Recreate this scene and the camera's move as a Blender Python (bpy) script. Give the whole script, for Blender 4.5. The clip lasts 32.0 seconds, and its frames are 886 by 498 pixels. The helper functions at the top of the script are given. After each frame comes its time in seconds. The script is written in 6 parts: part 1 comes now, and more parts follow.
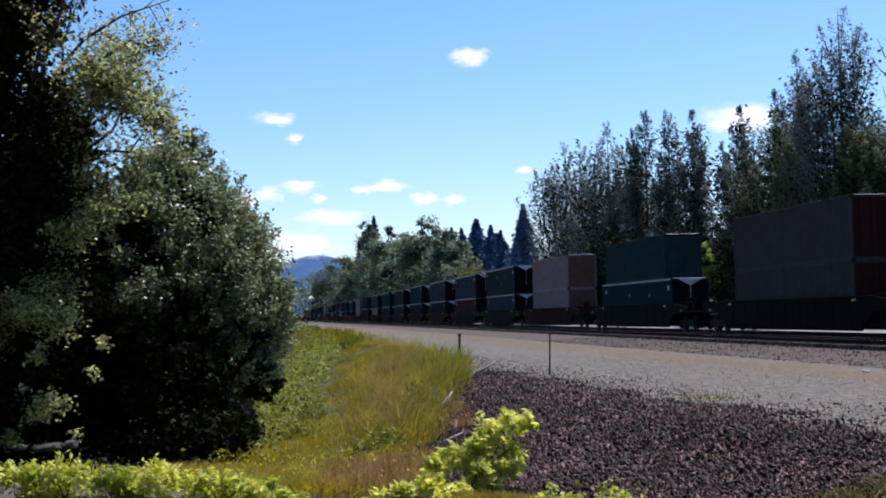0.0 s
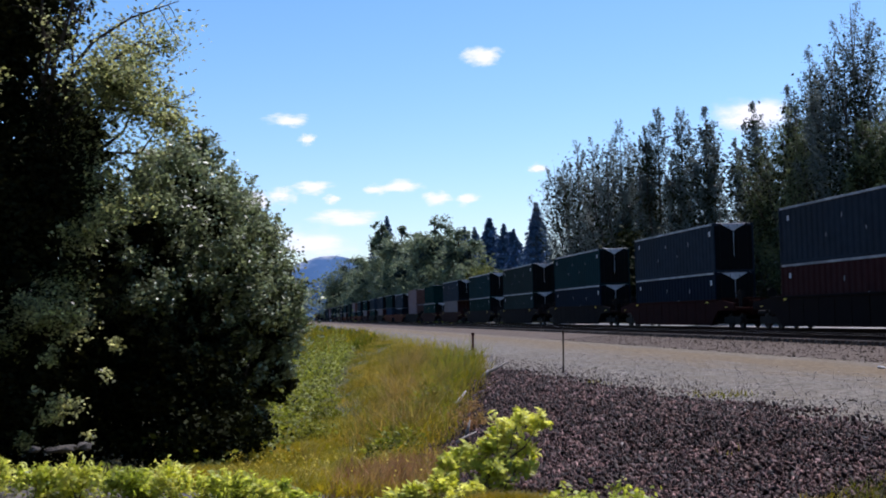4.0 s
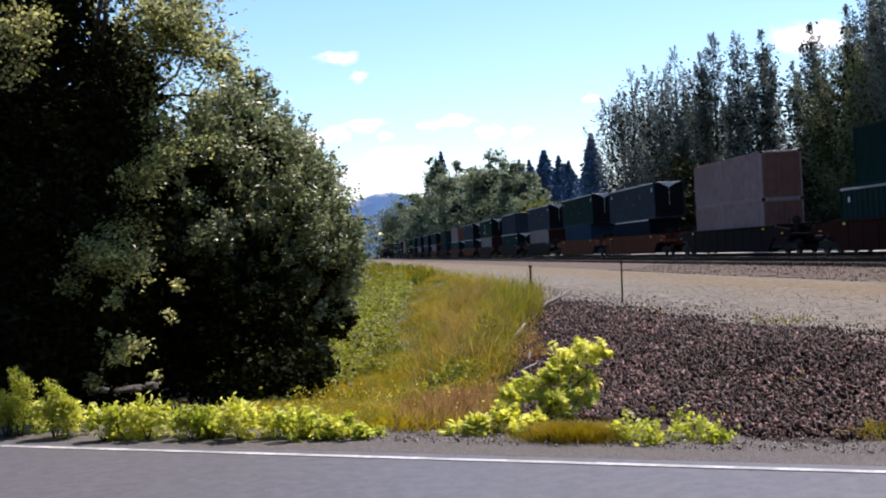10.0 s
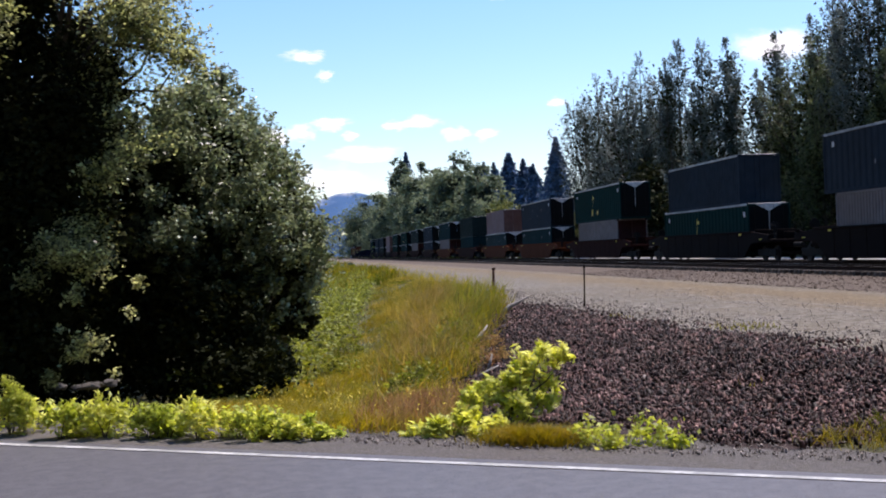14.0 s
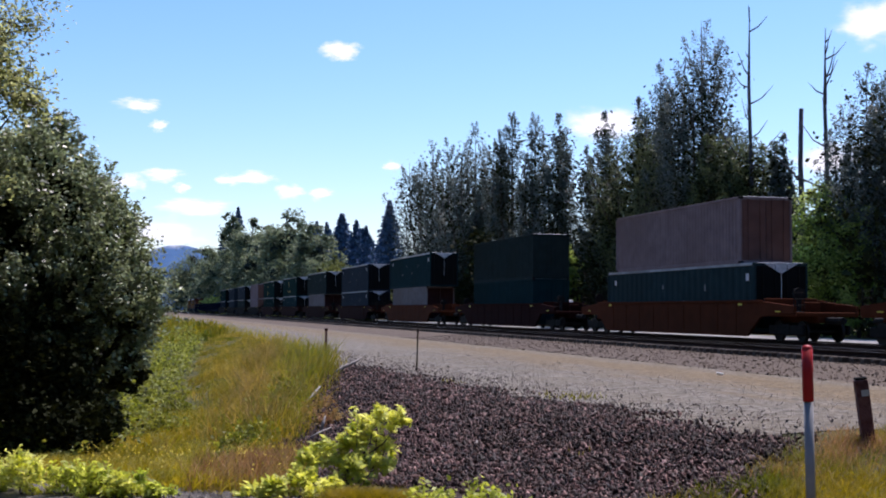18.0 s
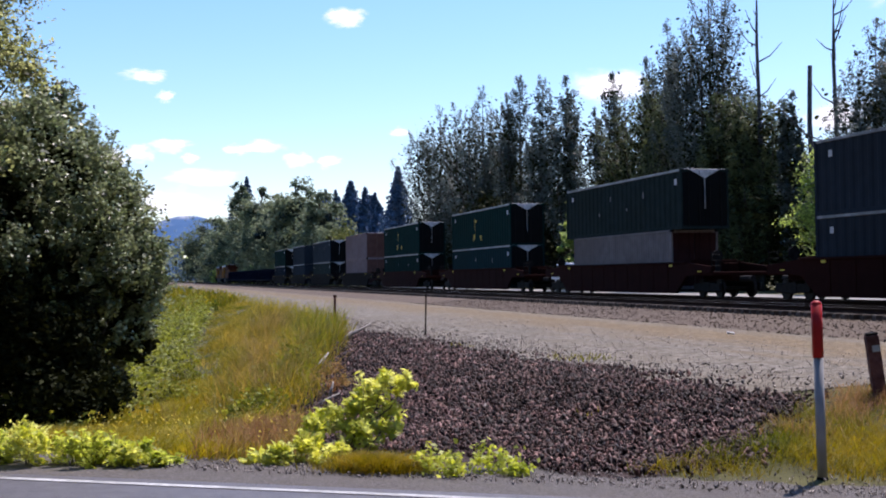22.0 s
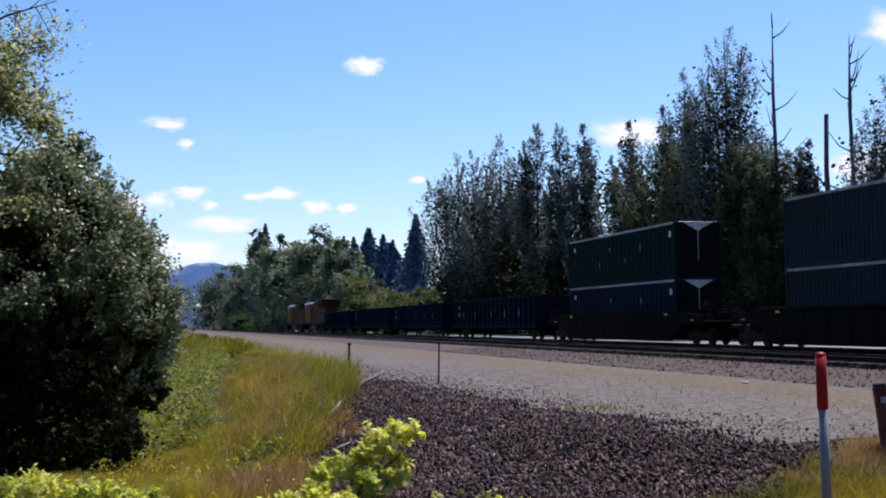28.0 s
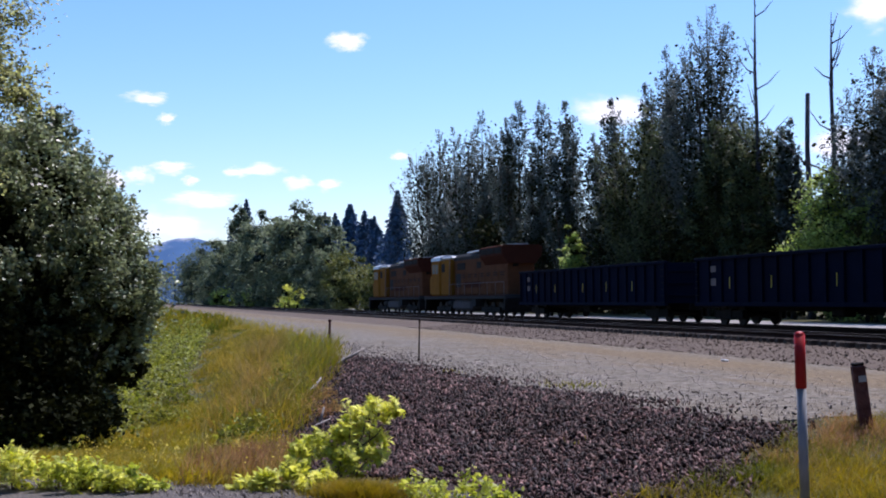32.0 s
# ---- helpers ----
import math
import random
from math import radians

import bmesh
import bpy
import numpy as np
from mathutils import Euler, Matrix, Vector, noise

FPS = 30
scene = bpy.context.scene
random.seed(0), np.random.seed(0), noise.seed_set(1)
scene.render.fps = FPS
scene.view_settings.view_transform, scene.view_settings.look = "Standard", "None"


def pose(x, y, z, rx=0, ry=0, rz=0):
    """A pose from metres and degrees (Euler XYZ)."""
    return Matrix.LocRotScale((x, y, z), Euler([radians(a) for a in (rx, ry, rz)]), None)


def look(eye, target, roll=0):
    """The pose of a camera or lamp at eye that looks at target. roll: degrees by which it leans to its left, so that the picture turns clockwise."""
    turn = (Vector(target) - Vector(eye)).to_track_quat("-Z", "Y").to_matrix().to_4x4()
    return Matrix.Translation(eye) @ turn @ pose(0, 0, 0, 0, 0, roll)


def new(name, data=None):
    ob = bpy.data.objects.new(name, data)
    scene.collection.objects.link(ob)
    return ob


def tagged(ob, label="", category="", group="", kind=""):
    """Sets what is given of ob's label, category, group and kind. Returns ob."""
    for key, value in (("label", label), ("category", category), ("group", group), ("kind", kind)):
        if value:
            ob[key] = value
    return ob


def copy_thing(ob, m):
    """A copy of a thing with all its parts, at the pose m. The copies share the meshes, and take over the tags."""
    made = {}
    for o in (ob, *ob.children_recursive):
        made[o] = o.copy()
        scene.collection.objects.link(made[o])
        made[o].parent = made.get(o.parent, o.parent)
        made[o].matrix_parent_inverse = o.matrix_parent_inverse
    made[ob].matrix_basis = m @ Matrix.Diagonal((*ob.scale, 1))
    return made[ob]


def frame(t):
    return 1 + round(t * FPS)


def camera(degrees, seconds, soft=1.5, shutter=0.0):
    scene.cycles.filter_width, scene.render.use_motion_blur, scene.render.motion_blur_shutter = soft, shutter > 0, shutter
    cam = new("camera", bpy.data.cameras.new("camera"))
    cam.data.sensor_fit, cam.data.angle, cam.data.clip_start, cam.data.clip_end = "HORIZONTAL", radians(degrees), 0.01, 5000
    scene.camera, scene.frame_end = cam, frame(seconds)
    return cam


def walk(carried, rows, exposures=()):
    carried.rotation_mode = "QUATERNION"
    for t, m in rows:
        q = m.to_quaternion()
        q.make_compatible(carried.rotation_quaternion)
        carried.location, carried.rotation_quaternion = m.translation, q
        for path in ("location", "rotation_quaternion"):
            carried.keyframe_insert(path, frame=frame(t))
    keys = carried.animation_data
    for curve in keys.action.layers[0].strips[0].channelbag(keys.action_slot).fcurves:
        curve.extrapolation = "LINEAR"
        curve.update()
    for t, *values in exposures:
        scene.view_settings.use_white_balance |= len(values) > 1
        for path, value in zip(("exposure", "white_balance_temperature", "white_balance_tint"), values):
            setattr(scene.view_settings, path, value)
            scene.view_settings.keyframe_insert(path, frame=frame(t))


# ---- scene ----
cam = camera(39.49, 32.0, soft=1.95)
PATH = [
    (0.0, pose(0.006, -0.011, 1.604, 93.094, 1.147, -8.271)),
    (0.5, pose(-0.007, -0.046, 1.610, 93.091, 1.307, -8.295)),
    (1.0, pose(-0.008, -0.064, 1.605, 93.090, 1.474, -8.289)),
    (1.5, pose(-0.009, -0.076, 1.597, 93.099, 1.505, -8.219)),
    (2.0, pose(0.002, -0.072, 1.581, 93.100, 1.628, -8.112)),
    (2.5, pose(0.007, -0.053, 1.584, 93.027, 1.657, -7.998)),
    (3.0, pose(0.017, -0.007, 1.594, 93.016, 1.707, -7.864)),
    (3.5, pose(0.033, 0.039, 1.599, 93.082, 1.664, -7.720)),
    (5.5, pose(0.029, -0.002, 1.594, 92.952, 1.600, -7.420)),
    (6.0, pose(0.037, 0.003, 1.580, 92.387, 1.816, -7.051)),
    (6.5, pose(0.050, 0.004, 1.592, 91.588, 2.012, -6.623)),
    (7.0, pose(0.046, -0.027, 1.592, 90.546, 2.742, -6.176)),
    (7.5, pose(0.049, -0.017, 1.596, 89.818, 3.236, -5.761)),
    (8.0, pose(0.044, 0.026, 1.578, 89.577, 3.749, -5.425)),
    (8.5, pose(0.035, 0.031, 1.583, 89.415, 3.979, -5.222)),
    (9.0, pose(0.031, 0.038, 1.580, 89.292, 4.207, -5.027)),
    (9.5, pose(0.028, 0.037, 1.588, 89.405, 4.028, -4.910)),
    (10.0, pose(0.024, 0.041, 1.586, 90.162, 3.149, -4.992)),
    (10.5, pose(0.018, 0.027, 1.592, 91.046, 1.843, -5.221)),
    (11.0, pose(-0.011, -0.023, 1.595, 91.830, 0.698, -5.501)),
    (11.5, pose(-0.007, 0.026, 1.604, 92.134, 0.241, -5.570)),
    (12.0, pose(0.017, 0.081, 1.608, 92.064, 0.231, -5.676)),
    (12.5, pose(0.023, 0.092, 1.614, 91.657, 0.594, -5.825)),
    (13.0, pose(0.024, 0.107, 1.604, 90.998, 1.031, -5.990)),
    (13.5, pose(0.021, 0.072, 1.595, 90.437, 1.672, -6.167)),
    (15.5, pose(0.021, 0.055, 1.586, 89.770, 3.644, -8.414)),
    (16.0, pose(-0.008, 0.059, 1.602, 90.912, 1.982, -10.889)),
    (16.5, pose(-0.044, -0.005, 1.623, 91.927, 0.622, -13.173)),
    (17.0, pose(-0.081, -0.064, 1.614, 92.284, 0.211, -14.192)),
    (17.5, pose(-0.099, -0.092, 1.619, 92.543, -0.079, -14.409)),
    (18.0, pose(-0.126, -0.054, 1.609, 92.848, -0.265, -14.629)),
    (18.5, pose(-0.092, -0.099, 1.596, 93.011, -0.196, -14.628)),
    (19.0, pose(-0.097, -0.050, 1.590, 92.782, -0.145, -14.679)),
    (19.5, pose(-0.081, -0.069, 1.591, 92.375, 0.032, -14.648)),
    (20.0, pose(-0.077, 0.017, 1.606, 91.912, 0.118, -14.628)),
    (20.5, pose(-0.061, 0.042, 1.612, 91.473, 0.257, -14.570)),
    (21.0, pose(-0.056, 0.095, 1.597, 91.204, 0.482, -14.453)),
    (21.5, pose(-0.044, 0.033, 1.589, 91.145, 0.634, -14.323)),
    (22.0, pose(-0.040, 0.058, 1.582, 91.253, 0.818, -14.136)),
    (22.5, pose(-0.039, 0.080, 1.580, 91.414, 1.035, -13.964)),
    (23.0, pose(-0.017, 0.088, 1.573, 91.599, 1.413, -13.684)),
    (23.5, pose(0.010, 0.011, 1.586, 91.663, 1.667, -13.266)),
    (24.0, pose(0.032, -0.025, 1.599, 91.620, 1.980, -12.782)),
    (24.5, pose(0.040, -0.015, 1.599, 91.618, 2.191, -12.303)),
    (25.0, pose(0.039, -0.033, 1.593, 91.745, 2.211, -11.857)),
    (25.5, pose(0.035, -0.011, 1.589, 92.136, 1.830, -11.728)),
    (27.5, pose(0.042, 0.011, 1.614, 93.532, 0.701, -12.911)),
    (28.0, pose(0.027, -0.060, 1.606, 93.452, 0.660, -13.304)),
    (28.5, pose(0.022, -0.087, 1.596, 93.367, 0.665, -13.661)),
    (29.0, pose(0.024, -0.082, 1.602, 93.244, 0.792, -13.876)),
    (29.5, pose(0.036, -0.034, 1.624, 93.205, 1.042, -13.903)),
    (30.0, pose(0.059, -0.000, 1.641, 93.689, 0.910, -13.916)),
    (30.5, pose(0.064, 0.021, 1.629, 94.324, 0.258, -14.104)),
    (31.0, pose(0.050, 0.014, 1.635, 93.308, 0.278, -14.211)),
    (31.5, pose(0.040, -0.009, 1.647, 92.371, 0.458, -14.252)),
    (32.0, pose(0.047, -0.025, 1.615, 92.364, 0.411, -14.177)),
]
# the exposure follows the camera's own metering
EXPOSURES = [(0.0, 0.02, 5760, 20.5), (1.0, -0.03, 5760, 20.5), (2.0, -0.08, 5760, 20.5), (3.5, -0.05, 5760, 20.5), (6.0, 0.06, 5880, 20.5), (7.0, 0.28, 6180, 20.5), (8.0, 0.31, 6440, 20.5), (9.0, 0.38, 6440, 20.5), (10.0, 0.43, 6440, 20.5), (11.0, 0.27, 6160, 20.5), (12.0, 0.24, 6120, 20.5), (13.0, 0.24, 6240, 20.5),
             (16.0, 0.30, 6260, 24.0), (19.0, 0.08, 5880, 24.0), (22.0, 0.31, 6090, 24.0), (23.0, 0.27, 6060, 24.0), (25.5, 0.11, 5990, 24.0), (28.0, -0.06, 5760, 24.0), (30.0, 0.08, 5760, 24.0), (31.0, -0.14, 5630, 24.0),
             (32.0, 0.10, 5760, 24.0)]
walk(cam, PATH, EXPOSURES)

# ---- light ----
SUN_AZ, SUN_EL = 48.0, 61.0            # degrees: right of the track's direction, above the horizon
world = bpy.data.worlds.new("sky")
scene.world = world
world.use_nodes = True
wn = world.node_tree
wn.nodes.clear()
sky = wn.nodes.new("ShaderNodeTexSky")
sky.sky_type = "NISHITA"
sky.sun_disc = False
sky.sun_elevation = radians(SUN_EL)
sky.sun_rotation = radians(SUN_AZ)
sky.air_density, sky.dust_density, sky.ozone_density = 1.0, 0.5, 2.5
bg = wn.nodes.new("ShaderNodeBackground")
bg.inputs["Strength"].default_value = 0.15
wo = wn.nodes.new("ShaderNodeOutputWorld")
vivid = wn.nodes.new("ShaderNodeHueSaturation")
vivid.inputs["Hue"].default_value, vivid.inputs["Saturation"].default_value = 0.496, 1.22
wn.links.new(sky.outputs["Color"], vivid.inputs["Color"])
wn.links.new(vivid.outputs["Color"], bg.inputs["Color"])
wn.links.new(bg.outputs["Background"], wo.inputs["Surface"])
sun = new("sun", bpy.data.lights.new("sun", "SUN"))
sun.data.energy, sun.data.angle, sun.data.color = 5.0, radians(0.53), (1.0, 0.92, 0.82)
sun.matrix_world = look((0, 0, 60), (-math.sin(radians(SUN_AZ)) * math.cos(radians(SUN_EL)),
                                     -math.cos(radians(SUN_AZ)) * math.cos(radians(SUN_EL)), 60 - math.sin(radians(SUN_EL))))


# ---- materials ----
def material(name, a, b, scale=4.0, rough=0.8, bump=0.0, bump_scale=40.0, metal=0.0, c=None, big=0.35, spread=0.12,
             random_by="", translucent=0.0, detail=5.0, vary=0.45, spec=0.2, coords="Object", skew=1.0):
    """Two colours mixed by fine noise, drifting to a third at large scale; random_by: 'object' or 'island' varies the value."""
    m = bpy.data.materials.new(name)
    m.use_nodes = True
    t = m.node_tree
    n, l = t.nodes, t.links
    out, bsdf = n["Material Output"], n["Principled BSDF"]
    co = n.new("ShaderNodeTexCoord")
    fine = n.new("ShaderNodeTexNoise")
    fine.inputs["Scale"].default_value, fine.inputs["Detail"].default_value = scale, detail
    l.new(co.outputs[coords], fine.inputs["Vector"])
    ramp = n.new("ShaderNodeValToRGB")
    ramp.color_ramp.elements[0].position, ramp.color_ramp.elements[1].position = 0.5 - spread, 0.5 + spread
    ramp.color_ramp.elements[0].color, ramp.color_ramp.elements[1].color = (*a, 1), (*b, 1)
    l.new(fine.outputs["Fac"], ramp.inputs["Fac"])
    colour = ramp.outputs["Color"]
    wide = n.new("ShaderNodeTexNoise")
    wide.inputs["Scale"].default_value, wide.inputs["Detail"].default_value = scale * 0.13, 3.0
    l.new(co.outputs[coords], wide.inputs["Vector"])
    mix = n.new("ShaderNodeMix")
    mix.data_type = "RGBA"
    soft = n.new("ShaderNodeMapRange")
    soft.inputs["From Min"].default_value, soft.inputs["From Max"].default_value = 0.4, 0.65
    soft.inputs["To Max"].default_value = big
    l.new(wide.outputs["Fac"], soft.inputs["Value"])
    l.new(soft.outputs["Result"], mix.inputs["Factor"])
    l.new(colour, mix.inputs["A"])
    mix.inputs["B"].default_value = (*(c or tuple(x * 0.7 for x in a)), 1)
    colour = mix.outputs["Result"]
    if random_by:
        if random_by == "object":
            pick = n.new("ShaderNodeObjectInfo").outputs["Random"]
        else:
            pick = n.new("ShaderNodeNewGeometry").outputs["Random Per Island"]
        val = n.new("ShaderNodeMapRange")
        val.inputs["To Min"].default_value, val.inputs["To Max"].default_value = max(0.2, 1 - vary), 1 + vary
        few = n.new("ShaderNodeMath")
        few.operation = "POWER"
        few.inputs[1].default_value = skew
        l.new(pick, few.inputs[0])
        l.new(few.outputs["Value"], val.inputs["Value"])
        hsv = n.new("ShaderNodeHueSaturation")
        l.new(val.outputs["Result"], hsv.inputs["Value"])
        l.new(colour, hsv.inputs["Color"])
        colour = hsv.outputs["Color"]
    l.new(colour, bsdf.inputs["Base Color"])
    bsdf.inputs["Roughness"].default_value, bsdf.inputs["Metallic"].default_value = rough, metal
    bsdf.inputs["Specular IOR Level"].default_value = spec
    if bump:
        tex = n.new("ShaderNodeTexNoise")
        tex.inputs["Scale"].default_value, tex.inputs["Detail"].default_value = bump_scale, 6.0
        l.new(co.outputs[coords], tex.inputs["Vector"])
        bp = n.new("ShaderNodeBump")
        bp.inputs["Strength"].default_value, bp.inputs["Distance"].default_value = bump, 0.03
        l.new(tex.outputs["Fac"], bp.inputs["Height"])
        l.new(bp.outputs["Normal"], bsdf.inputs["Normal"])
    if translucent:
        tr = n.new("ShaderNodeBsdfTranslucent")
        warm = n.new("ShaderNodeHueSaturation")
        warm.inputs["Saturation"].default_value, warm.inputs["Value"].default_value = 1.15, 1.6
        warm.inputs["Hue"].default_value = 0.485
        l.new(colour, warm.inputs["Color"])
        l.new(warm.outputs["Color"], tr.inputs["Color"])
        ms = n.new("ShaderNodeMixShader")
        ms.inputs["Fac"].default_value = translucent
        l.new(bsdf.outputs["BSDF"], ms.inputs[1])
        l.new(tr.outputs["BSDF"], ms.inputs[2])
        l.new(ms.outputs["Shader"], out.inputs["Surface"])
    return m


M = {}
M["soil"] = material("soil_and_grass", (0.055, 0.05, 0.018), (0.11, 0.10, 0.035), 2.0, 0.95, 0.5, 18, c=(0.05, 0.06, 0.018))
M["asphalt"] = material("asphalt", (0.066, 0.065, 0.073), (0.106, 0.105, 0.116), 60, 0.6, 0.15, 140, c=(0.128, 0.127, 0.136), big=0.6, spec=0.35)
M["paint_white"] = material("road_paint", (0.40, 0.40, 0.39), (0.62, 0.62, 0.60), 25, 0.6, 0.2, 90, c=(0.22, 0.22, 0.21), big=0.7)
M["shoulder"] = material("shoulder_gravel", (0.075, 0.068, 0.064), (0.19, 0.175, 0.165), 55, 0.95, 0.8, 70, c=(0.11, 0.10, 0.075), spread=0.2)
M["bench"] = material("bench_gravel", (0.082, 0.073, 0.057), (0.270, 0.242, 0.196), 8, 0.95, 1.0, 30, c=(0.16, 0.132, 0.092), big=0.6, spread=0.11, detail=9.0)
m = M["bench"]
n, l = m.node_tree.nodes, m.node_tree.links
base = n["Principled BSDF"].inputs["Base Color"].links[0].from_socket
co = n.new("ShaderNodeTexCoord")
sx = n.new("ShaderNodeSeparateXYZ")
l.new(co.outputs["Object"], sx.inputs["Vector"])
nz = n.new("ShaderNodeTexNoise")
nz.inputs["Scale"].default_value, nz.inputs["Detail"].default_value = 1.6, 12.0
mp = n.new("ShaderNodeMapping")
mp.inputs["Scale"].default_value = (1.0, 0.22, 1.0)
l.new(co.outputs["Object"], mp.inputs["Vector"])
l.new(mp.outputs["Vector"], nz.inputs["Vector"])
off = n.new("ShaderNodeMath")
off.operation = "MULTIPLY_ADD"
off.inputs[1].default_value, off.inputs[2].default_value = 9.0, -17.3
l.new(nz.outputs["Fac"], off.inputs[0])
su = n.new("ShaderNodeMath")
su.operation = "ADD"
l.new(off.outputs["Value"], su.inputs[0])
l.new(sx.outputs["X"], su.inputs[1])
ab = n.new("ShaderNodeMath")
ab.operation = "ABSOLUTE"
l.new(su.outputs["Value"], ab.inputs[0])
mr = n.new("ShaderNodeMapRange")
mr.interpolation_type = "SMOOTHSTEP"
mr.inputs["From Min"].default_value, mr.inputs["From Max"].default_value = 0.0, 5.0
mr.inputs["To Min"].default_value, mr.inputs["To Max"].default_value = 0.9, 0.0
l.new(ab.outputs["Value"], mr.inputs["Value"])
mx = n.new("ShaderNodeMix")
mx.data_type, mx.blend_type = "RGBA", "MULTIPLY"
l.new(mr.outputs["Result"], mx.inputs["Factor"])
l.new(base, mx.inputs["A"])
mx.inputs["B"].default_value = (1.0, 0.83, 0.58, 1)
l.new(mx.outputs["Result"], n["Principled BSDF"].inputs["Base Color"])
M["ballast"] = material("ballast", (0.072, 0.054, 0.039), (0.160, 0.124, 0.094), 22, 0.95, 0.9, 30, c=(0.12, 0.088, 0.062), spread=0.2)
M["stone"] = material("dark_stone", (0.040, 0.0215, 0.0190), (0.120, 0.069, 0.061), 9, 0.65, 0.4, 50, random_by="island", c=(0.032, 0.018, 0.015), big=0.8, vary=2.2, spec=0.25, skew=2.4)
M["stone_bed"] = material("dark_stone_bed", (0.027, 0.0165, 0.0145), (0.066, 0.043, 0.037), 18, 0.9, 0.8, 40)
M["pebble"] = material("grey_pebble", (0.20, 0.176, 0.158), (0.36, 0.32, 0.29), 14, 0.85, 0.3, 50, random_by="island", vary=0.4)
M["ballast_stone"] = material("ballast_stone", (0.090, 0.068, 0.052), (0.165, 0.128, 0.10), 10, 0.9, 0.3, 40, random_by="island", vary=0.4)
M["pale_road"] = material("pale_gravel_road", (0.25, 0.235, 0.215), (0.36, 0.345, 0.32), 5, 0.95, 0.3, 20, c=(0.22, 0.2, 0.18))
M["rail"] = material("rail_steel", (0.016, 0.009, 0.007), (0.036, 0.020, 0.014), 12, 0.9, 0.2, 60, spec=0.05)
M["rail_head"] = material("polished_rail", (0.35, 0.34, 0.34), (0.5, 0.5, 0.5), 8, 0.3, 0.0, metal=1.0)
M["tie"] = material("weathered_tie", (0.055, 0.044, 0.034), (0.12, 0.097, 0.078), 9, 0.9, 0.6, 40, random_by="object")
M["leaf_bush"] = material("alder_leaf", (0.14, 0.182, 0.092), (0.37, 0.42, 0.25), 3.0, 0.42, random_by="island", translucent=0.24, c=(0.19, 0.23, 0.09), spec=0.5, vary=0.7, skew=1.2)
# near-black leaf; in bush foot, crown hearts and undergrowth it stands for shade
M["leaf_tree"] = material("dark_and_shaded_leaf", (0.013, 0.018, 0.007), (0.030, 0.037, 0.013), 2.0, 0.7, random_by="island", translucent=0.1, c=(0.035, 0.03, 0.011), spec=0.05, vary=0.3)
M["leaf_yellow"] = material("yellow_green_leaf", (0.50, 0.54, 0.09), (0.72, 0.74, 0.27), 8.0, 0.45, random_by="island", translucent=0.45, c=(0.26, 0.33, 0.06), big=0.55, vary=0.35)
M["leaf_road"] = material("roadside_leaf", (0.38, 0.43, 0.07), (0.56, 0.60, 0.17), 9.0, 0.45, random_by="island", translucent=0.5, c=(0.22, 0.30, 0.06), big=0.5, spec=0.3)
M["leaf_ivy"] = material("ground_cover_leaf", (0.10, 0.135, 0.02), (0.27, 0.295, 0.065), 5.0, 0.6, random_by="island", translucent=0.3, c=(0.19, 0.20, 0.04), big=0.6, spec=0.25, vary=0.7)
M["leaf_cotton"] = material("cottonwood_leaf", (0.062, 0.082, 0.074), (0.165, 0.192, 0.172), 0.5, 0.5, random_by="island", translucent=0.3, c=(0.045, 0.06, 0.05), big=0.6, spec=0.35, vary=0.45)
M["leaf_green"] = material("olive_cottonwood_leaf", (0.072, 0.098, 0.040), (0.185, 0.215, 0.098), 0.5, 0.5, random_by="island", translucent=0.22, c=(0.04, 0.05, 0.02), spec=0.25, vary=0.45)
M["leaf_light"] = material("young_leaf", (0.19, 0.27, 0.075), (0.34, 0.42, 0.14), 0.5, 0.5, random_by="island", translucent=0.55, spec=0.3, vary=0.6)
# far leaf is lightened: haze over the distance is in its colour
M["leaf_far"] = material("hazy_far_leaf", (0.105, 0.14, 0.082), (0.22, 0.255, 0.145), 0.25, 0.6, random_by="island", translucent=0.32, c=(0.06, 0.09, 0.07), vary=0.4)
# darker copy of the far leaf: shade inside far crowns put into colour
M["leaf_shade"] = material("far_shaded_leaf", (0.022, 0.038, 0.036), (0.045, 0.066, 0.058), 0.4, 0.7, random_by="island", translucent=0.1)
M["leaf_gold"] = material("gold_leaf", (0.10, 0.125, 0.042), (0.19, 0.205, 0.065), 0.5, 0.6, random_by="island", translucent=0.3)
# light leaf for the dark tree's sunlit edges: sunlight put into colour
M["leaf_edge"] = material("sunlit_olive_leaf", (0.20, 0.225, 0.085), (0.43, 0.45, 0.22), 3.0, 0.45, random_by="island", translucent=0.5, spec=0.35, vary=0.9, skew=1.2)
M["leaf_belt"] = material("sky_block_foliage", (0.018, 0.026, 0.010), (0.045, 0.06, 0.022), 0.6, 0.8, 0.9, 2.0, spread=0.25)
# blue of the needles is distance haze put into the colour
M["needle"] = material("hazy_fir_needle", (0.055, 0.105, 0.185), (0.085, 0.14, 0.235), 0.5, 0.7, random_by="island", translucent=0.1)
M["bark"] = material("bark", (0.05, 0.04, 0.032), (0.12, 0.10, 0.08), 6, 0.95, 0.8, 20)
M["bark_dead"] = material("dead_wood", (0.05, 0.047, 0.052), (0.10, 0.095, 0.10), 5, 0.9, 0.6, 20)
M["grass_dry"] = material("dry_grass", (0.34, 0.26, 0.055), (0.53, 0.41, 0.12), 7.0, 0.7, random_by="island", translucent=0.4, c=(0.19, 0.19, 0.032), big=0.9, vary=0.4)
M["grass_green"] = material("green_grass", (0.24, 0.21, 0.027), (0.43, 0.35, 0.058), 7.0, 0.6, random_by="island", translucent=0.4, c=(0.17, 0.20, 0.035), big=0.7, vary=0.28)
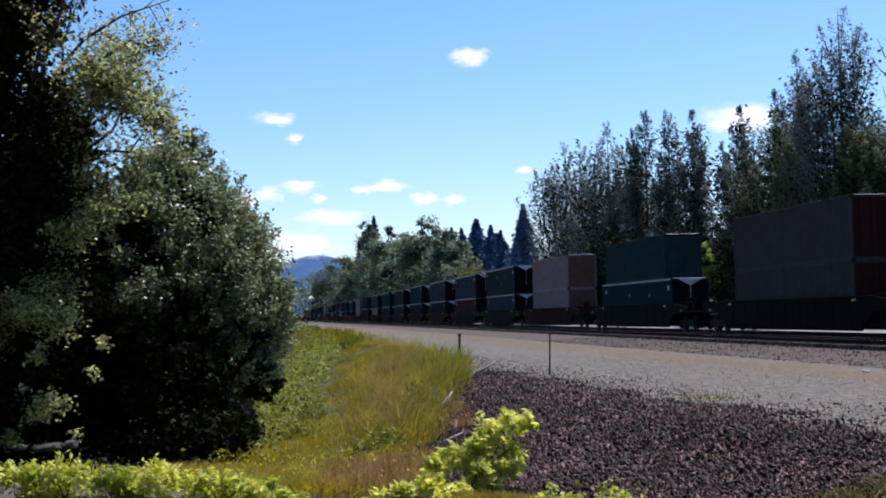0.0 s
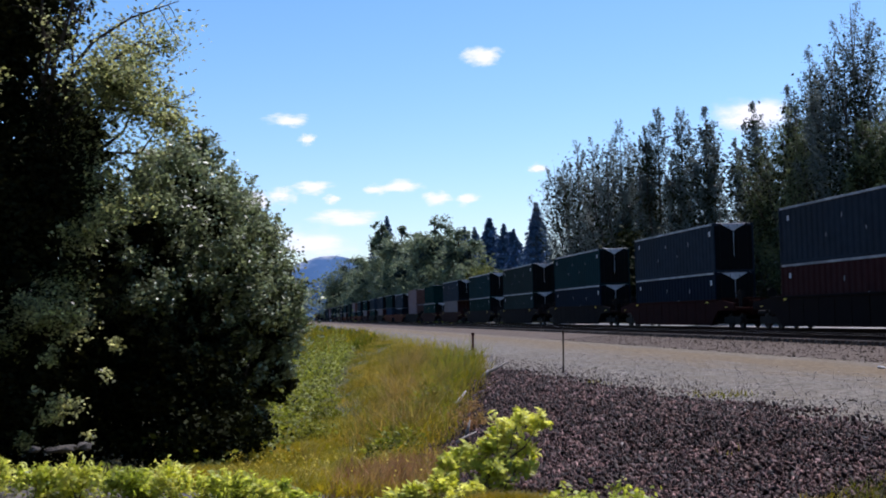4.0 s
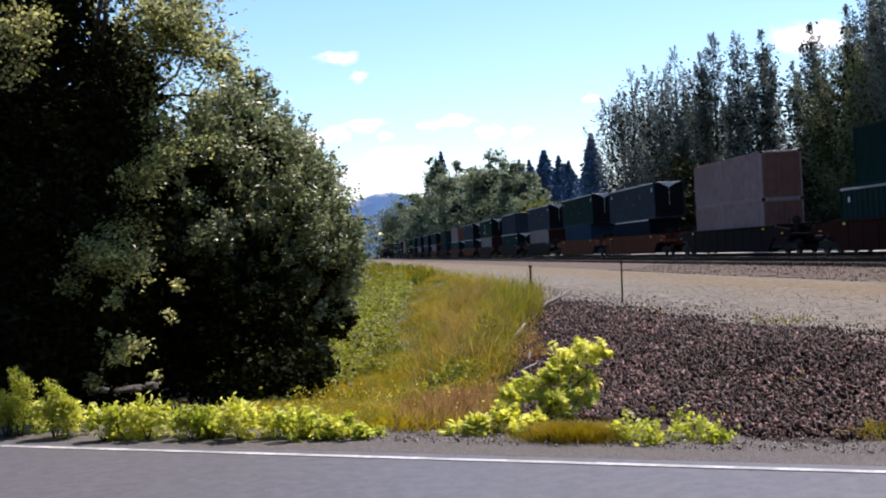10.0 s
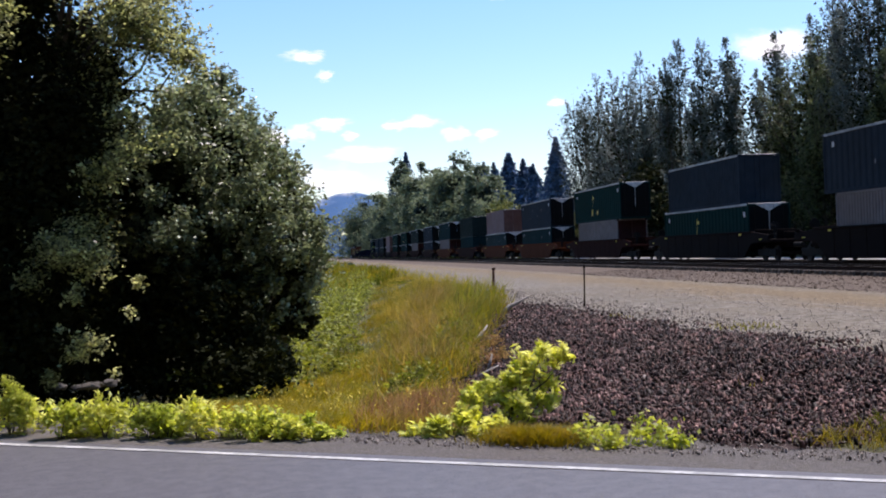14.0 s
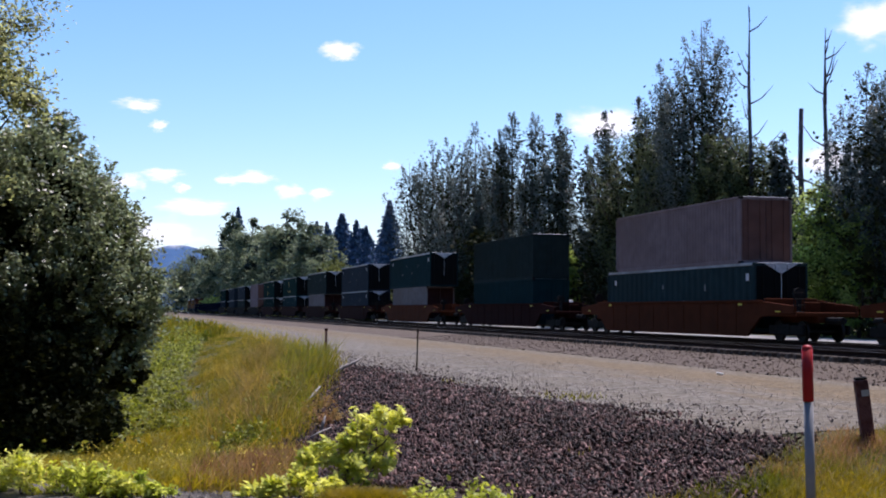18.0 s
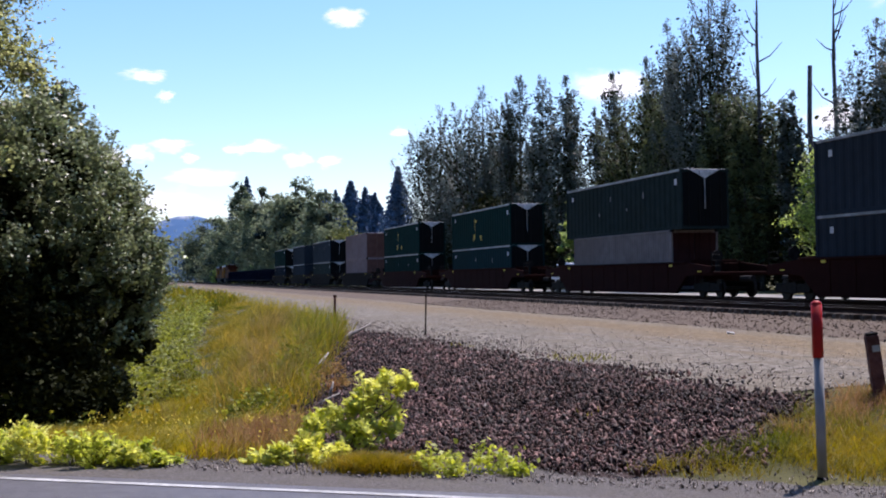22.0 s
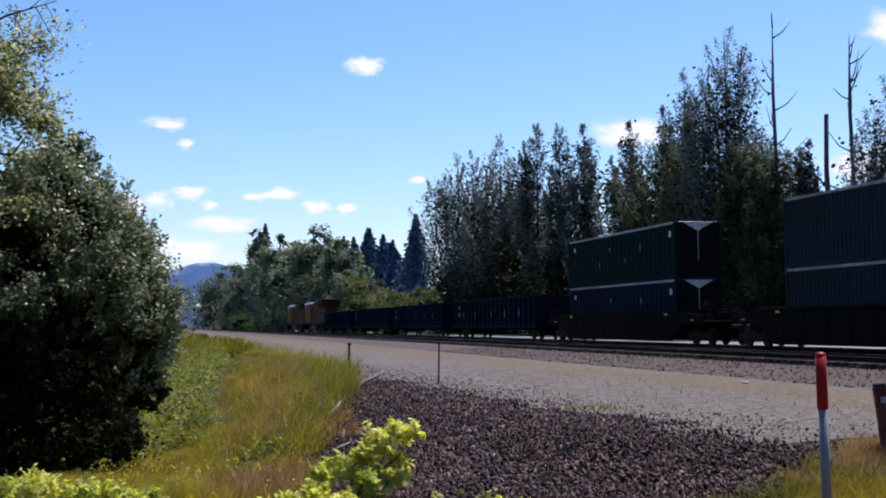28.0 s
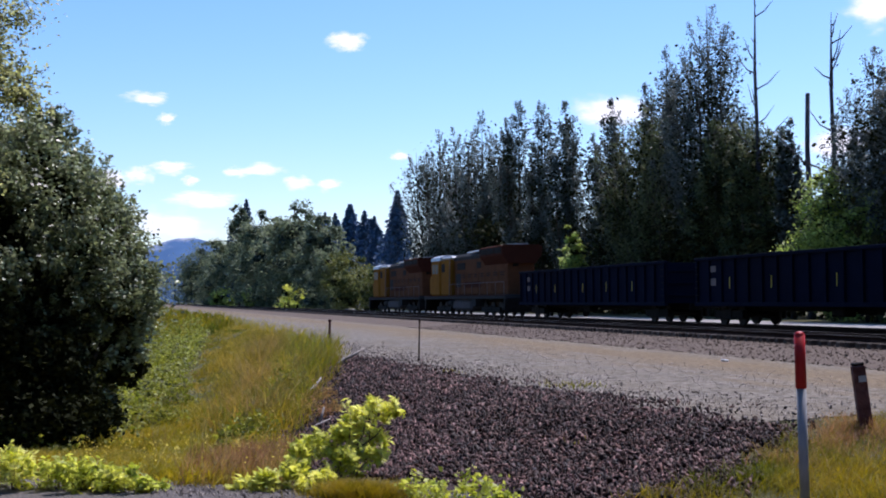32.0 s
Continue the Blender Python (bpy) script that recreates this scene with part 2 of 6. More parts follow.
M["grass_olive"] = material("olive_grass", (0.175, 0.155, 0.019), (0.36, 0.285, 0.055), 6.0, 0.7, random_by="island", translucent=0.38, c=(0.095, 0.125, 0.016), big=1.0, vary=0.4)
M["grass_brown"] = material("brown_grass", (0.26, 0.15, 0.075), (0.42, 0.27, 0.14), 8.0, 0.8, random_by="island", translucent=0.35, c=(0.30, 0.25, 0.08), big=0.8, vary=0.28)
M["grass_plume"] = material("plume_grass", (0.23, 0.175, 0.05), (0.43, 0.325, 0.13), 5.0, 0.7, random_by="island", translucent=0.38, c=(0.15, 0.16, 0.03), big=0.8, vary=0.35)
M["grass_fresh"] = material("fresh_grass", (0.11, 0.15, 0.018), (0.22, 0.245, 0.036), 7.0, 0.6, random_by="island", translucent=0.4, c=(0.26, 0.22, 0.06), big=0.8, vary=0.28)
M["flower"] = material("yellow_petal", (0.65, 0.50, 0.03), (0.75, 0.6, 0.05), 9.0, 0.6)
# forest colour shifted to blue for the haze in front of it
M["mountain"] = material("hazy_wooded_mountain", (0.044, 0.108, 0.225), (0.066, 0.14, 0.27), 0.01, 0.95, 0.0, c=(0.036, 0.09, 0.19), spread=0.2)
M["driftwood"] = material("pale_dead_wood", (0.26, 0.235, 0.21), (0.42, 0.385, 0.35), 9, 0.9, 0.4, 40)
M["wood_post"] = material("weathered_post", (0.11, 0.042, 0.038), (0.21, 0.095, 0.085), 12, 0.9, 0.5, 50, c=(0.05, 0.03, 0.026))
M["red"] = material("red_plastic", (0.36, 0.014, 0.014), (0.44, 0.022, 0.020), 9, 0.45, 0.0, c=(0.30, 0.014, 0.014))
M["post_grey"] = material("pale_plastic", (0.29, 0.295, 0.30), (0.36, 0.365, 0.37), 7, 0.5, 0.0, c=(0.24, 0.235, 0.225))
M["litter"] = material("white_litter", (0.7, 0.7, 0.7), (0.85, 0.85, 0.85), 9, 0.6)
M["steel_dark"] = material("dark_steel", (0.005, 0.0045, 0.004), (0.012, 0.010, 0.009), 6, 0.85, 0.2, 30, spec=0.15)
M["wheel"] = material("wheel_steel", (0.008, 0.006, 0.005), (0.016, 0.012, 0.010), 6, 0.7, 0.2, 30, metal=0.2)
M["white"] = material("white_marking", (0.42, 0.42, 0.43), (0.60, 0.60, 0.61), 6, 0.6, c=(0.32, 0.31, 0.30))
M["yellow"] = material("yellow_marking", (0.55, 0.42, 0.04), (0.68, 0.52, 0.06), 6, 0.5)
# pale roof colour carries the sun's glint along top edges
M["roof"] = material("container_roof", (0.40, 0.41, 0.43), (0.56, 0.57, 0.58), 1.5, 0.4, 0.1, 10, c=(0.3, 0.3, 0.3), metal=0.2)
M["rail_pale"] = material("worn_pale_rail", (0.20, 0.205, 0.215), (0.34, 0.345, 0.35), 3.0, 0.5, c=(0.12, 0.12, 0.12), big=0.7)
M["glass"] = material("dark_glass", (0.012, 0.014, 0.016), (0.02, 0.022, 0.025), 3, 0.4, spec=0.1)


def paint(name, r, g, b, rough=0.85):
    """Worn paint on corrugated steel: streaked, a little faded."""
    M[name] = material(name, (r * 0.8, g * 0.8, b * 0.8), (r * 1.15, g * 1.15, b * 1.15), 1.6, rough, 0.15, 8,
                       c=(r * 0.75 + 0.003, g * 0.68 + 0.002, b * 0.6 + 0.001), big=0.5, spread=0.2, spec=0.04)


for row in (("green", 0.0026, 0.0200, 0.0185), ("deep_green", 0.0024, 0.0165, 0.0150), ("teal", 0.0058, 0.0230, 0.0266), ("slate", 0.0216, 0.0295, 0.0396),
            ("slate_green", 0.0151, 0.0245, 0.0238), ("sea", 0.0180, 0.0350, 0.0380), ("navy", 0.0058, 0.0108, 0.0202), ("blue", 0.0144, 0.0302, 0.0576), ("grey", 0.0504, 0.0461, 0.0461),
            ("pale", 0.175, 0.150, 0.146), ("beige", 0.20, 0.147, 0.148), ("maroon", 0.0360, 0.0130, 0.0130), ("rust", 0.13, 0.065, 0.052),
            ("well_red", 0.020, 0.0042, 0.0032), ("well_ochre", 0.078, 0.021, 0.0085), ("well_dark", 0.0085, 0.0052, 0.005),
            # near-black door colour stands for the shade on the containers' ends
            ("door_shade", 0.0060, 0.0072, 0.0080), ("gondola_blue", 0.0032, 0.0057, 0.0188), ("loco_yellow_shaded", 0.10, 0.042, 0.020), ("loco_cab", 0.21, 0.095, 0.014), ("loco_grey", 0.035, 0.036, 0.038), ("tank_grey", 0.085, 0.078, 0.080), ("loco_red", 0.050, 0.016, 0.010)):
    paint(*row)


# ---- mesh helpers ----
def link(name, verts, faces, mat, parent=None, label="", smooth=False):
    me = bpy.data.meshes.new(name)
    me.from_pydata(verts, [], faces)
    me.materials.append(mat)
    if smooth:
        me.shade_smooth()
    ob = new(name, me)
    if parent:
        ob.parent = parent
    return tagged(ob, label)


def quads(name, corners, mat, parent=None, label=""):
    """Loose quads from an array of n x 4 x 3 corners: one mesh, quickly."""
    k = len(corners)
    me = bpy.data.meshes.new(name)
    me.vertices.add(k * 4)
    me.vertices.foreach_set("co", np.ascontiguousarray(corners, dtype=np.float32).ravel())
    me.loops.add(k * 4)
    me.loops.foreach_set("vertex_index", np.arange(k * 4, dtype=np.int32))
    me.polygons.add(k)
    me.polygons.foreach_set("loop_start", np.arange(0, k * 4, 4, dtype=np.int32))
    me.update(calc_edges=True)
    me.materials.append(mat)
    ob = new(name, me)
    if parent:
        ob.parent = parent
    return tagged(ob, label)


def solids(name, base_v, base_f, places, scales, turns, mat, parent=None, label="", squash=None):
    """Many copies of a small solid in one mesh: places n x 3, scales n, turns n x 3 (radians)."""
    base_v, base_f = np.array(base_v, float), np.array(base_f)
    k, nv = len(places), len(base_v)
    cx, cy, cz = np.cos(turns).T
    sx, sy, sz = np.sin(turns).T
    rot = np.empty((k, 3, 3))
    rot[:, 0] = np.stack([cy * cz, sx * sy * cz - cx * sz, cx * sy * cz + sx * sz], 1)
    rot[:, 1] = np.stack([cy * sz, sx * sy * sz + cx * cz, cx * sy * sz - sx * cz], 1)
    rot[:, 2] = np.stack([-sy, sx * cy, cx * cy], 1)
    v = base_v[None] * (squash if squash is not None else 1.0)
    v = np.einsum("kij,kvj->kvi", rot, np.broadcast_to(v, (k, nv, 3))) * np.asarray(scales)[:, None, None] + np.asarray(places)[:, None]
    f = (base_f[None] + (np.arange(k) * nv)[:, None, None]).reshape(-1, base_f.shape[1])
    me = bpy.data.meshes.new(name)
    me.vertices.add(k * nv)
    me.vertices.foreach_set("co", v.astype(np.float32).ravel())
    w = base_f.shape[1]
    me.loops.add(f.size)
    me.loops.foreach_set("vertex_index", f.astype(np.int32).ravel())
    me.polygons.add(len(f))
    me.polygons.foreach_set("loop_start", np.arange(0, f.size, w, dtype=np.int32))
    me.update(calc_edges=True)
    me.materials.append(mat)
    ob = new(name, me)
    if parent:
        ob.parent = parent
    return tagged(ob, label)


def part(name, bm, mat, parent, label="", smooth=False):
    me = bpy.data.meshes.new(name)
    bm.to_mesh(me)
    bm.free()
    me.materials.append(mat)
    if smooth:
        me.shade_smooth()
    ob = new(name, me)
    ob.parent = parent
    return tagged(ob, label)


def add_box(bm, x0, x1, y0, y1, z0, z1, bevel=0.0):
    got = bmesh.ops.create_cube(bm, size=1.0, matrix=Matrix.Translation(((x0 + x1) / 2, (y0 + y1) / 2, (z0 + z1) / 2))
                                @ Matrix.Diagonal((x1 - x0, y1 - y0, z1 - z0, 1)))
    if bevel:
        edges = {e for v in got["verts"] for e in v.link_edges}
        bmesh.ops.bevel(bm, geom=list(edges), offset=bevel, segments=1, affect="EDGES")
    return bm


def box(x0, x1, y0, y1, z0, z1, bevel=0.0):
    return add_box(bmesh.new(), x0, x1, y0, y1, z0, z1, bevel)


def add_rod(bm, p, q, r, r2=None, seg=8):
    p, q = Vector(p), Vector(q)
    m = Matrix.Translation((p + q) / 2) @ (q - p).to_track_quat("Z", "Y").to_matrix().to_4x4()
    bmesh.ops.create_cone(bm, cap_ends=True, segments=seg, radius1=r, radius2=r if r2 is None else r2, depth=(q - p).length, matrix=m)
    return bm


def rod(p, q, r, r2=None, seg=8):
    return add_rod(bmesh.new(), p, q, r, r2, seg)


def tube(path, radii, seg=7):
    """A tapered limb along a path: verts, faces."""
    v, f = [], []
    path = [Vector(p) for p in path]
    for i, p in enumerate(path):
        d = (path[min(i + 1, len(path) - 1)] - path[max(i - 1, 0)]).normalized()
        side = d.cross(Vector((0.3, 1, 0.2))).normalized()
        up = side.cross(d)
        for k in range(seg):
            a = 2 * math.pi * k / seg
            v.append(p + (side * math.cos(a) + up * math.sin(a)) * radii[i])
    for i in range(len(path) - 1):
        for k in range(seg):
            f.append((i * seg + k, i * seg + (k + 1) % seg, (i + 1) * seg + (k + 1) % seg, (i + 1) * seg + k))
    f.append(tuple(range(seg))[::-1])
    f.append(tuple(range((len(path) - 1) * seg, len(path) * seg)))
    return v, f


def tubes(name, limbs, mat, parent, label="", seg=6):
    V, Fc = [], []
    for path, radii in limbs:
        v, f = tube(path, radii, seg)
        o = len(V)
        V += v
        Fc += [tuple(i + o for i in face) for face in f]
    return link(name, V, Fc, mat, parent, label, smooth=True)


# ---- ground ----
ROAD_D, ROAD_N = (0.85, -0.527), (0.527, 0.85)     # along the road, and across it towards the railway


def smooth(a, b, x):
    q = np.clip((x - a) / (b - a), 0, 1)
    return q * q * (3 - 2 * q)


def height(x, y):
    """Ground height: road, stone bank, gravel bench, ballast shoulder, far side."""
    x, y = np.asarray(x, float), np.asarray(y, float)
    n = ROAD_N[0] * x + ROAD_N[1] * y
    z = np.where(x < 5, -0.35 + 0.75 * smooth(1.0, 5.0, x),
                 np.where(x < 8, 0.4, np.where(x < 17, 0.4 - 0.5 * (x - 8) / 9, np.where(x < 20.6, -0.1 + 0.17 * (x - 17) / 3.6,
                          np.where(x < 29, 0.07, 0.12)))))
    return z * smooth(9.2, 14.2, n)


def rough_noise(x, y, s=1.0):
    return (np.sin(1.7 * s * x + 0.6 * np.sin(2.3 * s * y)) * np.cos(1.3 * s * y + 1.1 * np.sin(0.9 * s * x)) +
            0.5 * np.sin(4.1 * s * x + 1.3) * np.sin(3.7 * s * y + 0.4))


def sheet(name, xs, ys, lift, mat, keep=None, wobble=0.0):
    """A piece of the ground's surface over a grid in x and y, lifted a little."""
    gx, gy = np.meshgrid(xs, ys)
    gz = height(gx, gy) + lift + wobble * rough_noise(gx, gy)
    v = np.stack([gx, gy, gz], -1).reshape(-1, 3)
    w = len(xs)
    f = []
    for j in range(len(ys) - 1):
        for i in range(w - 1):
            if keep is None or keep((xs[i] + xs[i + 1]) / 2, (ys[j] + ys[j + 1]) / 2):
                f.append((j * w + i, j * w + i + 1, (j + 1) * w + i + 1, (j + 1) * w + i))
    return link(name, v.tolist(), f, mat, smooth=True)


def spaced(*runs):
    out = []
    for a, b, s in runs:
        out += list(np.arange(a, b, s))
    return np.array(out + [runs[-1][1]])


tagged(sheet("ground", spaced((-4500, -500, 800), (-500, -60, 40), (-60, -12, 6), (-12, 24, 0.5), (24, 60, 3), (60, 500, 40), (500, 4500, 800)),
             spaced((-4500, -500, 800), (-500, -60, 40), (-60, 6, 6), (6, 40, 0.5), (40, 200, 4), (200, 800, 40), (800, 4600, 500)), 0.0, M["soil"]),
       "dry grassy soil beside the railway", "ground", kind="structure")


def road_strip(name, n0, n1, z, mat, label, category, u0=-60.0, u1=40.0, step=1.0, jag=0.0):
    us = np.arange(u0, u1 + step, step)
    v, f = [], []
    for i, u in enumerate(us):
        j = jag * (0.6 * math.sin(u * 1.9) + 0.4 * math.sin(u * 5.3 + 1))
        for n in (n0, n1 + j):
            v.append((ROAD_D[0] * u + ROAD_N[0] * n, ROAD_D[1] * u + ROAD_N[1] * n, z))
        if i:
            f.append((2 * i - 2, 2 * i, 2 * i + 1, 2 * i - 1))
    return tagged(link(name, v, f, mat), label, category, kind="structure")


road_strip("road", 0.9, 8.62, 0.012, M["asphalt"], "grey worn asphalt road", "road")
road_strip("edge_line", 8.355, 8.445, 0.018, M["paint_white"], "white painted edge line on the asphalt", "road marking")
road_strip("shoulder", 8.62, 9.85, 0.008, M["shoulder"], "dirty gravel shoulder beside the asphalt", "shoulder", step=0.25, jag=0.12)
road_strip("near_shoulder", -3.0, 0.9, 0.006, M["shoulder"], "gravel shoulder where the camera stands", "shoulder")


def bank_edge(y):
    """Left edge of the bench and bank: x as a function of y."""
    return np.interp(y, [9, 11.5, 14.2, 16.7, 19, 22, 25.8, 30, 36, 50, 70], [0.9, 1.2, 1.64, 2.05, 2.65, 3.25, 3.95, 4.45, 4.8, 5.3, 5.4])


def bank_top(y):
    return np.interp(y, [8, 10.4, 11.05, 12, 13.3, 15, 18, 21, 23.4, 26.4, 27.5], [4.4, 6.1, 6.5, 6.1, 5.75, 5.4, 5.15, 5.1, 4.95, 4.8, 4.5])


def bank_foot(x):
    """Where the stones end towards the road: distance across the road for each x."""
    return np.interp(x, [2.5, 3.2, 3.8, 4.15, 4.83, 5.56, 5.85, 6.8], [10.9, 9.5, 9.6, 9.85, 10.5, 11.2, 11.5, 12.9])


def in_bank(x, y):
    n = ROAD_N[0] * x + ROAD_N[1] * y
    w = 0.15 * math.sin(3 * x + 2 * y) + 0.1 * math.sin(7 * y)
    return n > bank_foot(x) + w and bank_edge(y) + w < x < bank_top(y) - 0.3 + 1.6 * w and y < 27


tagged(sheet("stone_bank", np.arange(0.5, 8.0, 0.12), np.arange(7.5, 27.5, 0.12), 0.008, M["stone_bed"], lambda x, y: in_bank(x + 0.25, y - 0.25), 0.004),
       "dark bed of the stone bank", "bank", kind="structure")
tagged(sheet("gravel_bench", spaced((3.3, 17.4, 0.3)), spaced((9.0, 40, 0.4), (40, 700, 12)), 0.012, M["bench"],
             lambda x, y: x > max(bank_edge(y), 0.0 if y > 27 else bank_top(y) - 0.9) - 0.05 and y > 9.6 + 0.25 * (x - 8) and (x > 7.4 or y > 11.6)),
       "grey gravel bench along the railway", "gravel", kind="structure")
tagged(sheet("ballast_bed", spaced((16.6, 31.0, 0.4)), spaced((-40, 80, 2), (80, 1100, 20)), 0.016, M["ballast"]),
       "brown ballast bed of the railway", "ballast", kind="structure")
tagged(sheet("far_gravel_road", spaced((33.0, 38.5, 1.1)), spaced((-20, 300, 10), (300, 700, 50)), 0.03, M["pale_road"]),
       "pale gravel road beyond the railway", "road", kind="structure")


# unseen wood added behind and beside the camera; closes the place, blocks sky light
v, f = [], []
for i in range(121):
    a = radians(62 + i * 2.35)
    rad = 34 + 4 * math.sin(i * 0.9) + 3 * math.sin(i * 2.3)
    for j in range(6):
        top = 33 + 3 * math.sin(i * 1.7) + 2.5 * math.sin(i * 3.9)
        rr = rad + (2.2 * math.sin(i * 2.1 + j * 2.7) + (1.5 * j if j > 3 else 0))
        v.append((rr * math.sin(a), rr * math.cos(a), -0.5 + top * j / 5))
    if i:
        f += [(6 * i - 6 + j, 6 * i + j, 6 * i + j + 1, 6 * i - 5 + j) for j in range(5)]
tagged(link("tree_belt", v, f, M["leaf_belt"]), "unseen dark wood added behind the road to block sky light", "trees", kind="structure")

# ---- stones ----
ICO_V, ICO_F = [], []
tmp = bmesh.new()
bmesh.ops.create_icosphere(tmp, subdivisions=1, radius=1.0)
ICO_V = [tuple(v.co) for v in tmp.verts]
ICO_F = [tuple(v.index for v in f.verts) for f in tmp.faces]
tmp.free()
STONE_V = [(-1, -.7, -.5), (.8, -.9, -.4), (1, .6, -.6), (-.7, .9, -.4), (-.6, -.6, .6), (.7, -.5, .5), (.5, .7, .7), (-.8, .4, .4)]
STONE_F = [(0, 3, 2, 1), (4, 5, 6, 7), (0, 1, 5, 4), (1, 2, 6, 5), (2, 3, 7, 6), (3, 0, 4, 7)]
rng = np.random.default_rng(5)


def stones(name, pts, lo, hi, mat, label, sink=0.3):
    pts = np.array(pts)
    k = len(pts)
    s = rng.uniform(lo, hi, k) * rng.choice([0.6, 0.9, 1.2, 1.7], k, p=[0.35, 0.35, 0.22, 0.08])
    z = height(pts[:, 0], pts[:, 1]) + s * (0.5 - sink) + 0.02
    ob = solids(name, STONE_V, STONE_F, np.column_stack([pts, z]), s, rng.uniform(0, 6.28, (k, 3)), mat, squash=np.array([1.25, 0.72, 0.34]))
    return tagged(ob, label, "gravel", kind="stuff")


def foot(x, y):
    """Share of stones kept: sparse at the foot of the bank and at its sides."""
    n = ROAD_N[0] * x + ROAD_N[1] * y
    v = 0.2 * math.sin(3 * x + 2 * y) + 0.15 * math.sin(5.3 * y)
    top = np.interp(bank_top(y) + 0.75 + v - x, [0.0, 0.6, 1.0, 1.25], [0.0, 0.03, 0.4, 1.0])
    return min(1.0, max(0.0, (n - bank_foot(x) + 0.2 - 0.2 * math.sin(2.3 * x)) / 0.6)) * top * np.interp(x - bank_edge(y) + v, [-0.35, 0.1, 0.8], [0.0, 0.35, 1.0])


pts = [p for p in rng.uniform((0.5, 7.5), (7, 27), (210000, 2)) if (p[1] < 15 or rng.random() < 0.7) and rng.random() < foot(*p)]
stones("bank_stones", pts, 0.011, 0.027, M["stone"], "dark angular crushed stones heaped on the bank", 0.15)
pts = [p for p in rng.uniform((4.6, 9.5), (14, 36), (32000, 2)) if p[0] > bank_top(p[1]) - 0.5 and p[1] > 9.6 + 0.25 * (p[0] - 8) and rng.random() < 1.05 - 0.13 * (p[0] - bank_top(p[1]))]
stones("bench_stones", [p for p in pts if p[0] < bank_top(p[1]) + 0.5 + 1.6 * rng.random()], 0.008, 0.018, M["pebble"], "coarse grey stones along the top of the bank")
stones("bench_pebbles", pts[::2], 0.004, 0.010, M["pebble"], "loose grey pebbles on the gravel bench")
pts = rng.uniform((16.4, 18), (21.6, 75), (7500, 2))
pts[:, 0] = 21.6 - 5.4 * ((21.6 - pts[:, 0]) / 5.4) ** 1.3
stones("ballast_stones", pts, 0.016, 0.034, M["ballast_stone"], "loose brown ballast stones beside the ties")
us = rng.uniform(-6, 9, 5500)
ns = 9.05 + rng.gamma(1.6, 0.28, 5500)
stones("shoulder_pebbles", np.column_stack([ROAD_D[0] * us + ROAD_N[0] * ns, ROAD_D[1] * us + ROAD_N[1] * ns]), 0.005, 0.012, M["pebble"],
       "fine gravel along the road's shoulder")

# ---- tracks ----
RAIL_TOP = 0.42
NEAR_X, FAR_X = 22.3, 26.85


def railway(name, x, label):
    thing = tagged(new(name), label, "railway track", "railway tracks")
    for side in (-0.75, 0.75):
        profile = [(-0.07, -0.17), (0.07, -0.17), (0.07, -0.15), (0.012, -0.12), (0.012, -0.045), (0.036, -0.03), (0.036, 0.0), (-0.036, 0.0),
                   (-0.036, -0.03), (-0.012, -0.045), (-0.012, -0.12), (-0.07, -0.15)]
        ys = (-40, 60, 200, 500, 1100)
        v = [(x + side + px, y, RAIL_TOP + pz) for y in ys for px, pz in profile]
        k = len(profile)
        f = [(i * k + j, i * k + (j + 1) % k, (i + 1) * k + (j + 1) % k, (i + 1) * k + j) for i in range(len(ys) - 1) for j in range(k)]
        r = link("rail", v, f, M["rail"], thing)
        v = [(x + side + dx, y, RAIL_TOP + 0.003) for y in (-40, 1100) for dx in (-0.03, 0.03)]
        link("running_surface", v, [(0, 1, 3, 2)], M["rail_head"], r, "polished rail head")
    return thing


near_track = railway("near_track", NEAR_X, "empty railway track with dark ties on ballast")
far_track = railway("far_track", FAR_X, "railway track that carries the freight train")

# ---- vegetation ----
def leaf_quads(centres, size, rnd, up=0.4, slim=0.55, hang=0.0, along=None):
    """One folded leaf at each centre, turned towards along where given: n x 4 x 3 corners."""
    k = len(centres)
    d = rnd.normal(size=(k, 3))
    if along is not None:
        d = d * 0.7 + along
    d[:, 2] = d[:, 2] * 0.6 - hang
    d /= np.linalg.norm(d, axis=1, keepdims=True)
    nrm = rnd.normal(size=(k, 3))
    nrm[:, 2] += up
    side = np.cross(d, nrm)
    side /= np.linalg.norm(side, axis=1, keepdims=True) + 1e-9
    s = (size * rnd.uniform(0.6, 1.35, k))[:, None]
    lift = np.cross(side, d) * s * 0.12
    return np.stack([centres - d * s * 0.5, centres + side * s * slim * 0.5 + lift, centres + d * s * 0.5, centres - side * s * slim * 0.5 + lift], 1)


def crown_points(lobes, count, rnd, per=36, spread=0.16, inner=0.55, spur=0.12):
    """Leaf places in clumps near the surfaces of a set of lobes (x, y, z, r)."""
    lobes = np.array(lobes, float)
    w = lobes[:, 3] ** 2.5
    n = max(6, count // per)
    which = rnd.choice(len(lobes), n, p=w / w.sum())
    d = rnd.normal(size=(n, 3))
    d /= np.linalg.norm(d, axis=1, keepdims=True)
    reach = np.where(rnd.random(n) < spur, rnd.uniform(1.05, 1.2, n), rnd.uniform(inner, 1.05, n))[:, None]
    c = lobes[which, :3] + d * lobes[which, 3:4] * reach
    sig = lobes[which, 3] * spread * rnd.uniform(0.6, 1.5, n)
    pick = rnd.integers(0, n, count)
    return c[pick] + rnd.normal(size=(count, 3)) * sig[pick][:, None] * np.array([1, 1, 0.75])


